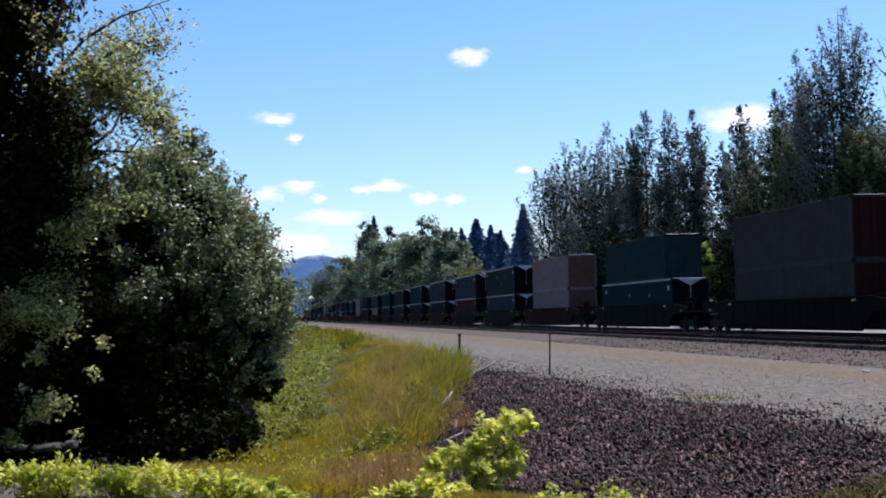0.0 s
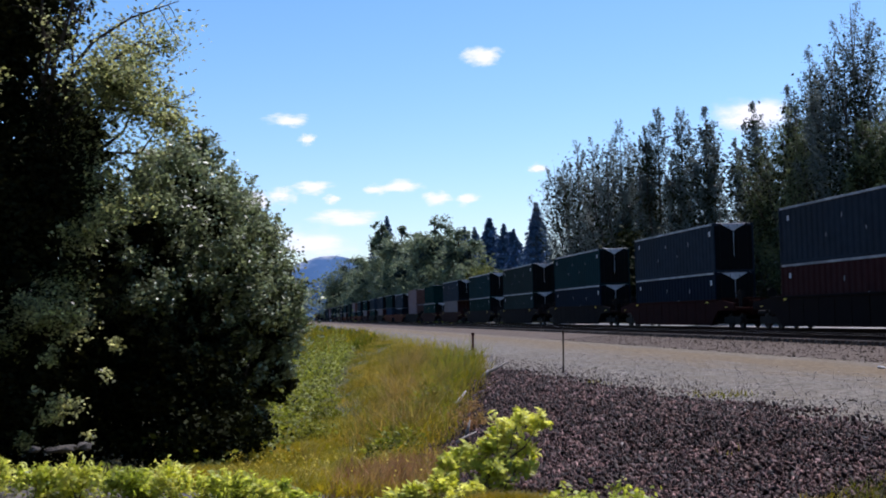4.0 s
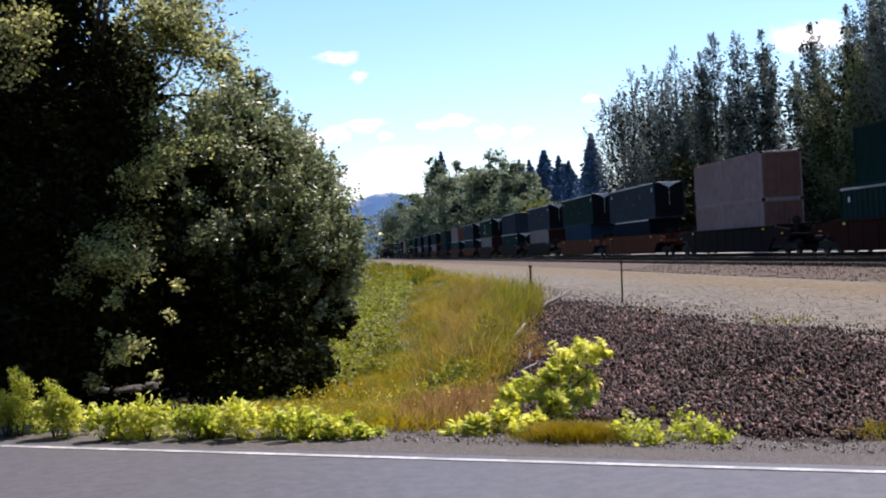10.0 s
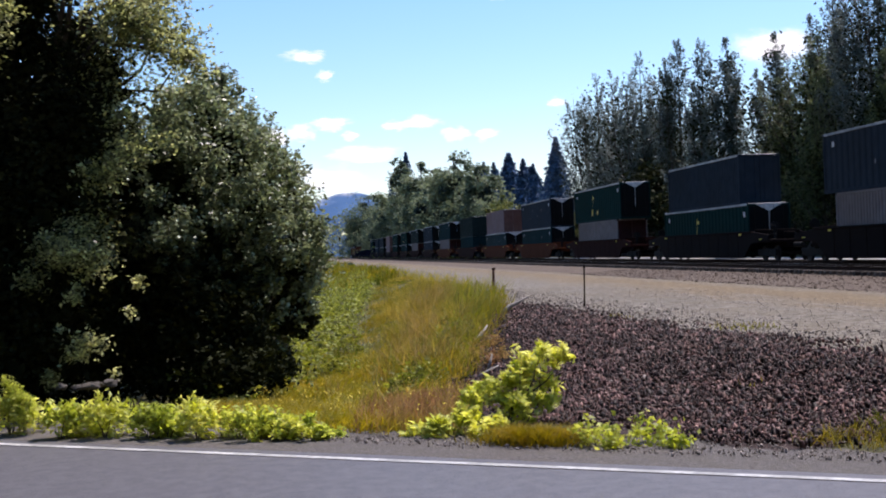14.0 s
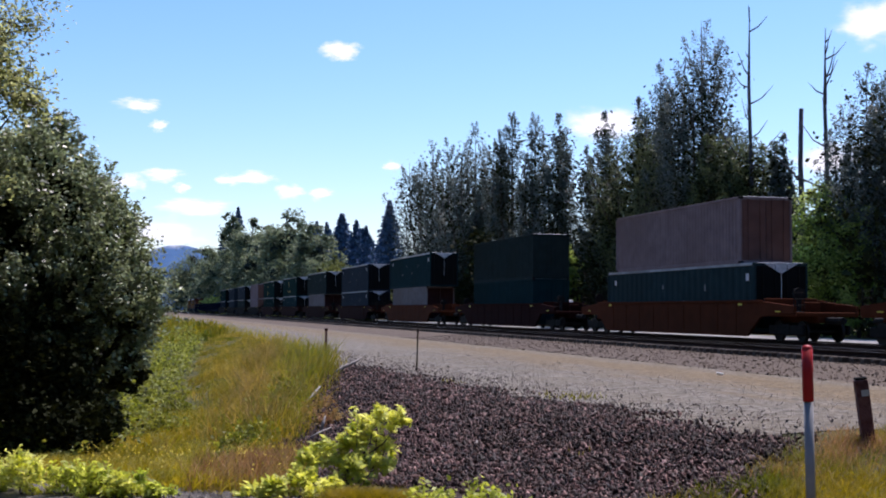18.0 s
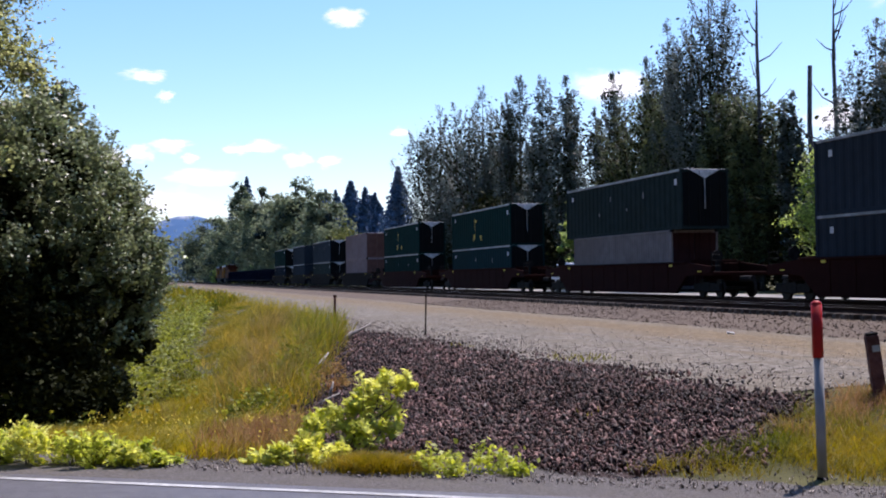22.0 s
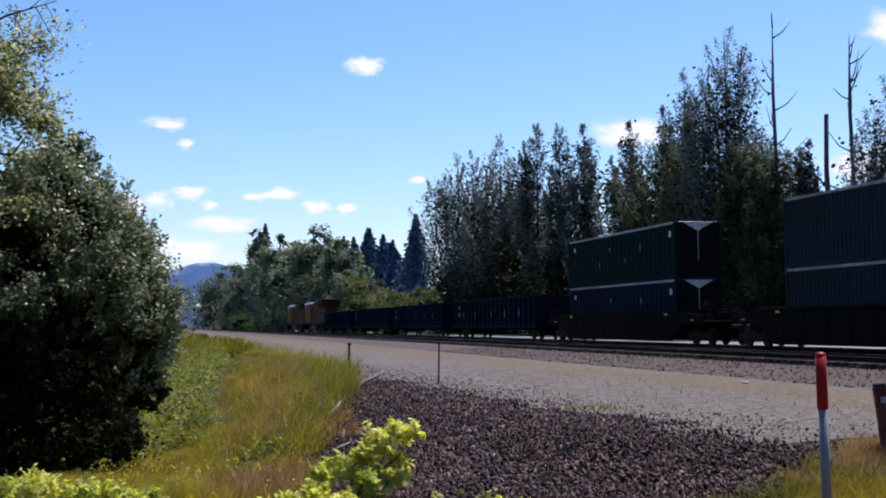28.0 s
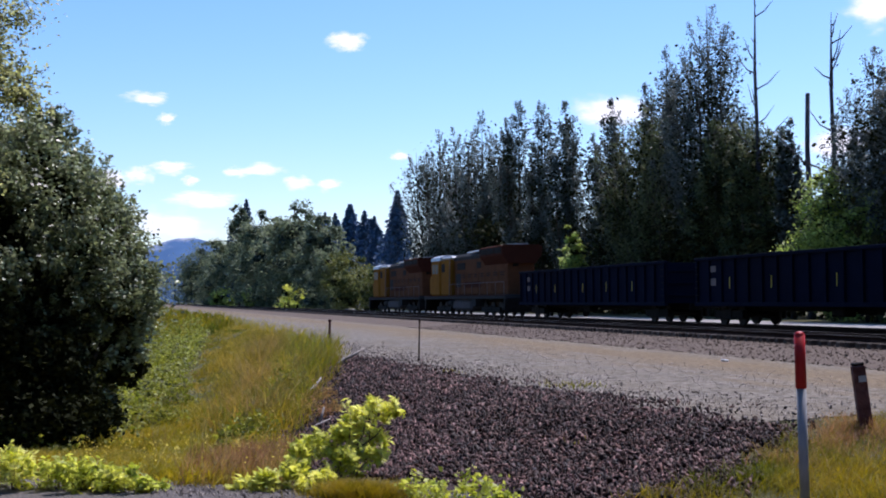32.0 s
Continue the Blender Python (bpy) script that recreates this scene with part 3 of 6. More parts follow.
def shoots_on(lobes, n, rnd, reach=(0.9, 1.25), rise=0.5, start=0.45):
    """Feet and tips of leafy shoots that grow out and up from a set of lobes (x, y, z, r)."""
    lobes = np.array(lobes, float)
    w = lobes[:, 3] ** 2
    k = rnd.choice(len(lobes), n, p=w / w.sum())
    d = rnd.normal(size=(n, 3))
    d[:, 2] += rise
    d /= np.linalg.norm(d, axis=1, keepdims=True)
    r = lobes[k, 3:4]
    a = lobes[k, :3] + d * r * start
    b = lobes[k, :3] + d * r * rnd.uniform(*reach, (n, 1)) + np.array([0, 0, 0.3 * rise]) * r
    return a, b


def shoot_leaves(a, b, per, leaf, rnd, loose=0.05, slim=0.5, up=1.0, first=0.15):
    """Leaves along bowed shoots from a to b, splayed to their sides."""
    n = len(a)
    f = first + (1.04 - first) * rnd.random((n, per))
    run = b - a
    size = np.linalg.norm(run, axis=1)
    c = a[:, None] + run[:, None] * f[..., None]
    c[..., 2] -= 0.14 * size[:, None] * np.sin(np.pi * f)
    c += rnd.normal(size=c.shape) * loose * (1.25 - 0.7 * f[..., None])
    along = np.repeat(run / size[:, None], per, 0)
    return leaf_quads(c.reshape(-1, 3), leaf, rnd, up, slim, along=along * 0.7)


def leafy(name, lobes, count, leaf, mat, label, category, seed, stems=(), group="", spread=0.16, per=36, inner=0.55, hang=0.0, bark=None, up=0.4, slim=0.55, shoots=0, rise=0.5, loose=0.05, start=0.45):
    """A shrub or tree: stems or limbs, and a crown of leaves, in clumps or along shoots."""
    rnd = np.random.default_rng(seed)
    thing = tagged(new(name), label, category, group)
    if stems:
        tubes("trunk" if category == "tree" else "stem_work", stems, bark or M["bark"], thing)
    if shoots:
        corners = shoot_leaves(*shoots_on(lobes, shoots, rnd, rise=rise, start=start), count // shoots, leaf, rnd, loose, slim, up)
    else:
        corners = leaf_quads(crown_points(lobes, count, rnd, per, spread, inner), leaf, rnd, up, slim, hang)
    quads("crown" if category == "tree" else "leaves", corners, mat, thing)
    return thing


def stem_set(base, tips, r, rnd, bend=0.12):
    out = []
    for t in tips:
        b, t = np.array(base, float), np.array(t, float)
        length = np.linalg.norm(t - b)
        pts = [b + (t - b) * f + rnd.normal(size=3) * bend * length * math.sin(f * math.pi) * 0.5 for f in (0, 0.3, 0.6, 0.85, 1)]
        out.append((pts, [r, r * 0.75, r * 0.5, r * 0.3, r * 0.12]))
    return out


rnd = np.random.default_rng(11)
BUSH = [(-1.00, 15.47, 3.12, 0.64), (-1.67, 14.91, 2.50, 0.76), (-0.59, 16.00, 2.41, 0.77), (-0.14, 16.51, 1.65, 0.57), (-1.08, 14.97, 1.51, 0.89),
        (-0.16, 16.51, 0.83, 0.45), (-1.91, 14.38, 1.00, 0.73), (-0.85, 15.48, 0.36, 0.53)]
sub = np.random.default_rng(77)
for x, y, z, r in list(BUSH):
    for _ in range(10):
        d = sub.normal(size=3)
        d /= np.linalg.norm(d)
        BUSH.append((x + d[0] * r * 0.92, y + d[1] * r * 0.92, max(0.1, z + d[2] * r * 0.98), r * sub.uniform(0.2, 0.36)))
def back(rows, k):
    """Moves lobes away from the eye, in proportion."""
    return [(x * k, y * k, 1.6 + (z - 1.6) * k, r * k) for x, y, z, r in rows]


BUSH = back([(x, y, z, r * (0.86 if i < 8 else 1.0)) for i, (x, y, z, r) in enumerate(BUSH)], 1.1)
BUSH = [q for i, q in enumerate(BUSH) if i < 8 or q[2] < 2.95 or q[0] < -0.4]
# low lobes get the near-black leaf: the bush's shade put into colour
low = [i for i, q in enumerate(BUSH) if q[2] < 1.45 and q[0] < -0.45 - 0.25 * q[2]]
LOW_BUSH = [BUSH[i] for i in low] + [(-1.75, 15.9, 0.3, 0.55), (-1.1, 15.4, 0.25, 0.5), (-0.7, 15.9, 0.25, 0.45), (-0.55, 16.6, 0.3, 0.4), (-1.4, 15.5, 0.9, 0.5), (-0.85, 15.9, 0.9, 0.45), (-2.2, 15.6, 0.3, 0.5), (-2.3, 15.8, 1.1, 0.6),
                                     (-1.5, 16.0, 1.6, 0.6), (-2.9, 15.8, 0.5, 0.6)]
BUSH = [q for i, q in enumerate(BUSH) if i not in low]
leafy("dark_shrub", LOW_BUSH, 30000, 0.085, M["leaf_tree"], "lower part of the leafy bush, shade put into its dark leaves", "shrub", 26, stem_set((-1.4, 16.2, -0.4), [q[:3] for q in LOW_BUSH[:8]], 0.04, rnd),
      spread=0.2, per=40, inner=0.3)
alder = leafy("alder_bush", BUSH, 46000, 0.08, M["leaf_bush"], "large rounded dark green leafy bush beside the road", "bush", 21,
      stem_set((-1.05, 17.1, -0.4), [l[:3] for l in BUSH[:6]], 0.05, rnd), shoots=880, rise=0.7, loose=0.042, up=1.3, start=0.7)
tops = [(x + 0.5 * r * math.sin(k * 2.4), y + 0.3 * r * math.cos(k * 1.7), z + r * (0.95 + 0.25 * math.sin(k * 1.3) ** 2), 0.07) for i, (x, y, z, r) in enumerate(BUSH[:5]) for k in range(i, i + 13)] + [(x + r * 0.95, y + 0.2 * math.sin(k), z + r * (0.5 * math.sin(k * 1.9)), 0.08) for i, (x, y, z, r) in enumerate(BUSH[:5]) for k in range(i, i + 5)]
quads("top_foliage", leaf_quads(crown_points([(x, y, z + 0.11 * j, q * (1.3 - 0.3 * j)) for x, y, z, q in tops for j in range(4)], 7500, rnd, 10, 0.5, 0.1), 0.055, rnd, 0.6, 0.45), M["leaf_bush"], alder)
# inner leaves coloured near black for the shade inside the bush
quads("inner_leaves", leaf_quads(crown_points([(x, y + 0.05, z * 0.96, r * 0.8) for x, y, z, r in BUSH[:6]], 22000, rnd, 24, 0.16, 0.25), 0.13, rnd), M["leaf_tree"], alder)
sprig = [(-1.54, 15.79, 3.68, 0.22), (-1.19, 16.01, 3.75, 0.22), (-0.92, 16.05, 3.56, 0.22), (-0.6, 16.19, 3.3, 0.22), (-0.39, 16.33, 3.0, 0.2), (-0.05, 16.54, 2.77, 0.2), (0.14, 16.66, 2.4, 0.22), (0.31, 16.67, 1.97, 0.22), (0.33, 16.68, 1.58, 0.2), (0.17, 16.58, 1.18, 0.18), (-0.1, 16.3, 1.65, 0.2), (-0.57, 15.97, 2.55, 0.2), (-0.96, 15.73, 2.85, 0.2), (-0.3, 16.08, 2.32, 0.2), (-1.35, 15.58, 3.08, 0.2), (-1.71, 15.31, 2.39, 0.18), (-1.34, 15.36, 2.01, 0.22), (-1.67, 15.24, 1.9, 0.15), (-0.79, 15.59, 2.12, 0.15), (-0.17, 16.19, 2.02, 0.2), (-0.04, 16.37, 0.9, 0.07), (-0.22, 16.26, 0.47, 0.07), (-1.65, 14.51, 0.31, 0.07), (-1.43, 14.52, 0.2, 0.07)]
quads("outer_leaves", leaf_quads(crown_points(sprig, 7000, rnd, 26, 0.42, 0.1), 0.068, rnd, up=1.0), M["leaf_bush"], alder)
TREE = [(-2.05, 12.35, 3.55, 0.38), (-2.31, 12.29, 2.84, 0.63), (-2.64, 12.22, 1.93, 0.74), (-2.80, 12.18, 1.07, 0.69), (-2.30, 12.80, 1.34, 0.36),
        (-2.92, 12.67, 3.88, 0.54), (-2.70, 12.51, 4.85, 0.70), (-3.49, 12.52, 3.11, 0.71), (-3.67, 12.47, 1.90, 0.77)]
BRANCH = [(-1.75, 12.3, 3.5, 0.4), (-2.03, 12.34, 4.5, 0.5), (-1.7, 12.3, 4.9, 0.5), (-3.5, 12.3, 4.75, 0.45), (-1.29, 12.54, 3.88, 0.28), (-1.08, 12.56, 3.61, 0.13), (-1.43, 12.52, 4.22, 0.35), (-1.13, 12.45, 4.41, 0.29), (-3.2, 12.4, 4.1, 0.4)]
TREE, BRANCH = back(TREE, 1.22), back(BRANCH, 1.22)
ivy_tree = leafy("ivy_tree", TREE, 95000, 0.08, M["leaf_tree"], "tall dark ivy-covered tree beside the road", "tree", 22,
                 stem_set((-3.35, 15.3, -0.4), [(-3.2, 15.3, 6.0)], 0.18, rnd, 0.03) + stem_set((-3.2, 15.3, 2.2), [l[:3] for l in BRANCH + TREE[:7]], 0.05, rnd),
                 spread=0.2, per=30)
EDGE = [(-3.32, 13.75, 4.27, 0.3), (-3.1, 13.75, 4.35, 0.2), (-3.35, 13.8, 3.8, 0.2),
        (-2.3, 13.8, 2.55, 0.16), (-1.95, 13.9, 2.65, 0.16), (-1.7, 14.0, 2.85, 0.2), (-1.45, 14.2, 3.0, 0.16), (-2.55, 13.7, 1.8, 0.2), (-2.2, 13.7, 1.75, 0.2), (-2.85, 13.6, 0.85, 0.1), (-2.3, 13.5, 0.75, 0.14),
        (-1.87, 14.32, 4.32, 0.3), (-1.6, 14.38, 4.19, 0.28), (-1.36, 14.44, 4.01, 0.22), (-1.15, 14.47, 3.92, 0.14), (-1.64, 14.33, 4.44, 0.3), (-1.91, 14.28, 3.25, 0.2), (-1.82, 14.34, 2.86, 0.22), (-2.08, 14.32, 2.62, 0.2), (-2.48, 14.09, 1.95, 0.22), (-2.26, 14.14, 1.68, 0.25), (-2.67, 14.06, 1.71, 0.2), (-2.85, 13.92, 1.47, 0.18), (-2.18, 14.23, 2.05, 0.2), (-1.86, 14.29, 1.39, 0.12), (-2.5, 13.4, 0.95, 0.12), (-2.3, 13.45, 0.6, 0.11), (-2.15, 13.5, 0.82, 0.12), (-2.0, 13.6, 0.45, 0.1), (-2.6, 13.4, 0.42, 0.1), (-1.9, 13.8, 1.1, 0.12), (-2.35, 13.5, 1.25, 0.12)]
# edge, branch and limb leaves are lighter where the sun reaches the tree
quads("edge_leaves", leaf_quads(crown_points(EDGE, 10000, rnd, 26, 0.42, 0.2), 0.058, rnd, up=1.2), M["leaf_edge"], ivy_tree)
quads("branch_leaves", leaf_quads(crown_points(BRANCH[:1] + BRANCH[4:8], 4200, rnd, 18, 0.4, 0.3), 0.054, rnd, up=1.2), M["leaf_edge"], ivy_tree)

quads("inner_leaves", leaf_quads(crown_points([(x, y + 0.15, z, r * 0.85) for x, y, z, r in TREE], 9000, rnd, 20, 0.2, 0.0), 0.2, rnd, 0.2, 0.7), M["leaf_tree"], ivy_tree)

TREE_LIMBS = [[(-2.6, 15.1, 3.6), (-2.35, 14.58, 4.45), (-2.0, 14.54, 4.88), (-1.58, 14.53, 5.15), (-1.03, 14.53, 5.35)],
         [(-2.7, 15.1, 3.8), (-2.44, 14.53, 4.64), (-2.3, 14.46, 5.02), (-2.16, 14.38, 5.46)],
         [(-2.8, 15.1, 3.8), (-2.5, 14.5, 4.7), (-2.57, 14.41, 5.07), (-2.52, 14.32, 5.44)],
         [(-2.7, 15.0, 3.7), (-2.21, 14.65, 4.17), (-1.77, 14.72, 4.12), (-1.39, 14.77, 4.06), (-0.92, 14.84, 3.84)],
         [(-2.6, 15.0, 4.0), (-2.2, 14.59, 4.52), (-1.82, 14.61, 4.66), (-1.49, 14.6, 4.89), (-1.27, 14.65, 4.77)],
         [(-2.6, 15.0, 3.9), (-2.27, 14.62, 4.33), (-1.89, 14.65, 4.4), (-1.51, 14.72, 4.28), (-1.22, 14.77, 4.16)]]
twigs, spots = [], []
for limb in TREE_LIMBS:
    tubes("limb", [(limb, [0.04, 0.028, 0.02, 0.013, 0.005][:len(limb)])], M["bark"], ivy_tree)
    knots = np.array(limb)
    airy = limb[-1][2] > 4.9
    for q in rnd.uniform(0.3, 1.0, 20) * (len(limb) - 1):
        k = min(int(q), len(limb) - 2)
        a = knots[k] + (knots[k + 1] - knots[k]) * (q - k)
        d = rnd.normal(size=3) * (1, 0.8, 0.8) + (0.35, 0, 0.1)
        b = a + d / np.linalg.norm(d) * rnd.uniform(0.15, 0.42)
        twigs.append(([a, (a + b) / 2 + rnd.normal(0, 0.02, 3), b], [0.007, 0.005, 0.003]))
        for f in rnd.uniform(0.2, 1.1, 7 if airy else 42):
            spots.append(a + (b - a) * f + rnd.normal(0, 0.05, 3))
tubes("twig_work", twigs, M["bark"], ivy_tree)["kind"] = "stuff"
quads("limb_leaves", leaf_quads(np.array(spots), 0.054, rnd, 1.0), M["leaf_edge"], ivy_tree)

THICKET = [(-3.6, 16.5, 1.2, 1.3), (-5.6, 17.0, 1.4, 1.5), (-4.6, 18.5, 2.4, 1.5), (-7.6, 17.5, 1.8, 1.8), (-2.4, 18.8, 1.2, 1.2), (-6.8, 20.0, 3.2, 1.8), (-3.2, 20.5, 2.0, 1.4),
           (-9.5, 18.5, 2.4, 2.0), (-1.9, 20.0, 0.8, 1.0), (-4.2, 14.6, 0.6, 0.8), (-5.5, 14.5, 0.9, 1.0)]
leafy("thicket", THICKET, 24000, 0.2, M["leaf_tree"], "dark dense thicket behind the bush", "thicket", 25, stem_set((-4.5, 18, -0.35), [l[:3] for l in THICKET], 0.06, rnd), spread=0.25,
      per=40, inner=0.15)
YELLOW = [(2.23, 11.12, 0.56, 0.10), (2.06, 11.05, 0.50, 0.13), (1.93, 10.97, 0.36, 0.15), (1.67, 11.02, 0.30, 0.14), (1.48, 10.94, 0.20, 0.14), (1.88, 10.78, 0.14, 0.17), (1.42, 10.65, 0.05, 0.16), (1.14, 10.58, 0.04, 0.12), (1.59, 10.42, 0.03, 0.14), (2.22, 11.02, 0.33, 0.09),
          (2.34, 11.0, 0.60, 0.08), (2.2, 10.95, 0.66, 0.07), (1.95, 10.9, 0.62, 0.08), (2.15, 10.85, 0.2, 0.1), (0.98, 10.75, -0.02, 0.1)]
leafy("yellow_shrub", YELLOW, 3600, 0.088, M["leaf_yellow"], "bright yellow-green leafy shrub at the foot of the stone bank", "shrub", 23,
      stem_set((1.75, 10.7, -0.05), [l[:3] for l in YELLOW], 0.012, rnd), shoots=240, rise=0.6, loose=0.03, up=1.8, slim=0.38)
for i, (x, y, z, r) in enumerate([(-2.75, 12.2, 0.42, 0.16), (-2.62, 12.15, 0.28, 0.17), (-3.15, 12.5, 0.5, 0.2), (-3.3, 12.55, 0.3, 0.22)]):
    leafy("feathery_weed", [(x, y, z * 0.4, r * 0.8), (x + 0.04, y, z * 0.8, r * 0.6), (x - 0.03, y, z * 1.15, r * 0.35)], 2600, 0.03, M["leaf_road"], "tall feathery yellow-green weed at the road's edge", "weed", 70 + i,
          stem_set((x, y, -0.03), [(x, y, z * 1.3), (x + 0.06, y, z), (x - 0.07, y, z * 0.9)], 0.006, rnd), group="feathery weeds", shoots=60, rise=1.6, loose=0.03, up=1.0, slim=0.3)
for i, row in enumerate([(2.28, 9.65, 0.06, 0.12), (2.42, 9.51, 0.06, 0.11), (2.73, 9.63, 0.07, 0.14), (2.86, 9.39, 0.05, 0.11)]):
    leafy("weed", [row], 220, 0.06, M["leaf_road"], "low yellow-green weed on the gravel shoulder", "weed", 40 + i, group="roadside weeds", per=8, inner=0.1, spread=0.4)
ROADSIDE = [(-3.29, 12.58, 0.15, 0.30), (-2.71, 12.21, 0.23, 0.26), (-2.26, 11.79, 0.17, 0.2), (-2.01, 11.83, 0.16, 0.2), (-1.77, 11.67, 0.20, 0.22), (-1.44, 11.51, 0.16, 0.2),
            (-1.18, 11.44, 0.16, 0.2), (-0.91, 11.27, 0.18, 0.21), (-0.60, 11.19, 0.13, 0.19), (-0.35, 11.00, 0.13, 0.18), (-0.10, 10.91, 0.08, 0.14), (0.12, 10.81, 0.04, 0.1)]
for i, row in enumerate(ROADSIDE):
    lush = 0.86 + 0.26 * math.sin(i * 1.9 + 0.6) ** 2
    x, y, z, r = row[0] + 0.05 * math.sin(i * 4.1), row[1], row[2] * 0.7 * lush, row[3] * 0.8 * lush
    leafy("roadside_plant", [(x, y, z * 0.9, r), (x + 0.14, y + 0.1, z - 0.08, r), (x - 0.1, y - 0.05, z + 0.08 + 0.08 * math.sin(i * 2.4), r * 0.4)], int(800 * lush), 0.07, M["leaf_yellow"] if i % 3 == 1 else M["leaf_road"],
          "leafy yellow-green plant at the road's edge", "plant", 60 + i, stem_set((x, y, -0.02), [(x, y, z), (x + 0.1, y, z + r * 0.7), (x - 0.1, y, z + r * 0.6)], 0.008, rnd),
          group="roadside plants", shoots=56, rise=0.9, loose=0.035, up=1.6, slim=0.38)


def grass(name, pts, lo, hi, mat, label, lean=0.25, wide=0.006, seed=3, rise=False, clump=0.0):
    rnd = np.random.default_rng(seed)
    pts = np.array(pts)
    k = len(pts)
    z = height(pts[:, 0], pts[:, 1])
    base = np.column_stack([pts, z])
    hgt = rnd.uniform(lo, hi, k)[:, None]
    if clump:
        hgt = hgt * (0.72 + clump * rough_noise(pts[:, :1] * 1.3, pts[:, 1:2] * 0.6, 1.1))
    if rise:                                # short on the low side, tall towards the bank
        hgt = hgt * (0.25 + 0.75 * np.clip((pts[:, :1] - 0.35 - 0.055 * (pts[:, 1:2] - 14)) / 1.1, 0, 1))
        hgt = hgt * np.clip(1.0 - 0.028 * (pts[:, 1:2] - 24), 0.3, 1.0)
    a = rnd.uniform(0, 6.28, k)
    side = np.column_stack([np.cos(a), np.sin(a), np.zeros(k)]) * wide * rnd.uniform(0.6, 1.6, k)[:, None]
    tilt = np.column_stack([rnd.normal(0.1, lean, k), rnd.normal(0, lean, k), np.ones(k)]) * hgt
    mid = base + tilt * 0.55
    tip = base + tilt * np.array([1.5, 1.5, 1.0])
    lower = np.stack([base - side, base + side, mid + side * 0.8, mid - side * 0.8], 1)
    upper = np.stack([mid - side * 0.8, mid + side * 0.8, tip + side * 0.15, tip - side * 0.15], 1)
    return tagged(quads(name, np.concatenate([lower, upper]), mat), label, "grass", kind="stuff")


def patch(n, x0, x1, y0, y1, keep, seed, tuft=1, loose=0.06):
    """Grass roots over an area, single or in tufts."""
    rnd = np.random.default_rng(seed)
    mid = np.array([p for p in rnd.uniform((x0, y0), (x1, y1), (n // tuft, 2)) if keep(*p)])
    if tuft > 1:
        mid = np.repeat(mid, tuft, 0)
        mid += rnd.normal(0, loose, mid.shape) * rnd.uniform(0.5, 1.8, (len(mid), 1))
    return mid


def road_n(x, y):
    return ROAD_N[0] * x + ROAD_N[1] * y


def swale(x, y):
    return road_n(x, y) > 9.75 and x < bank_edge(y) + 0.2


def chance(x, y):
    """A fixed random share for a spot."""
    return (math.sin(x * 127.1 + y * 311.7) * 43758.5453) % 1.0


def blot(x, y, s, o=0.0):
    return float(rough_noise(np.float64(x * 1.6 + o), np.float64(y * 0.55 - o), s))


def ramp(a, b, q):
    return min(1.0, max(0.0, (q - a) / (b - a)))


def side(x, y):
    """Falls from one to nothing across the ragged edge between grass and stones."""
    return ramp(0.2, -0.4, x - bank_edge(y) - 0.22 * blot(x, y, 1.3, 4.0))


grass("tall_dry_grass", patch(110000, -0.3, 5.6, 11.6, 60, lambda x, y: road_n(x, y) > 10.2 and
                              chance(x, y) < side(x, y) * ramp(0.3, 1.1, x - 0.07 * (y - 15) + 0.35 * blot(x, y, 0.8)) * ramp(-0.1, 1.0, blot(x, y, 1.1, 2.0)) * ramp(11.8, 16, y), 1, 16, 0.07),
      0.25, 0.75, M["grass_dry"], "tall dry tan grass in the swale beside the bank", wide=0.0045, lean=0.4, rise=True, clump=0.42)
def ridge(x, y):
    """The strip of tall grass along the shoulder of the swale, in uneven stands."""
    d = x - bank_edge(y)
    return ramp(-1.8, -1.0, d) * ramp(-0.2, -0.6, d) * ramp(-0.55, 0.7, blot(x, y, 1.0, 5.0)) * ramp(16.2, 18.0, y) * ramp(34, 25, y)


grass("plume_grass", patch(120000, 0.4, 5.2, 16, 40, lambda x, y: chance(x, y) < 1.2 * ridge(x, y), 41, 40, 0.075),
      0.3, 0.8, M["grass_plume"], "tall tan feathery grass on the shoulder of the swale", wide=0.005, lean=0.27, seed=42, clump=0.4)
grass("deep_green_grass", patch(36000, 0.4, 5.2, 16, 36, lambda x, y: chance(x, y) < ridge(x + 0.1, y) + 0.5 * ramp(-0.75, -0.3, x - bank_edge(y)) * ramp(0.05, -0.15, x - bank_edge(y)) * ramp(15, 17, y), 43, 30, 0.12),
      0.12, 0.42, M["grass_fresh"], "dark green grass under the tall plumes", wide=0.006, lean=0.35, seed=44)
grass("olive_grass", patch(150000, -0.8, 5.6, 11, 60, lambda x, y: road_n(x, y) > 10.0 and chance(x, y) < side(x, y) * ramp(-0.1, 0.7, x - 0.085 * (y - 18.5)) * ramp(-0.9, 0.8, blot(x, y, 0.9, 7.0)), 21, 14, 0.09),
      0.12, 0.5, M["grass_olive"], "soft olive-green grass in the swale", wide=0.005, lean=0.4, seed=22, rise=True, clump=0.42)
grass("yellow_grass", patch(110000, -1.2, 3.0, 10.3, 26, lambda x, y: swale(x, y) and chance(x, y) < ramp(2.3, 0.9, x + 0.4 * blot(x, y, 1.0)) * ramp(26, 15, y) * ramp(-1.0, 0.3, blot(x, y, 1.4, 3.0)), 2, 10, 0.07),
      0.05, 0.2, M["grass_green"], "low yellow-green grass near the road", wide=0.005, lean=0.5, seed=4)
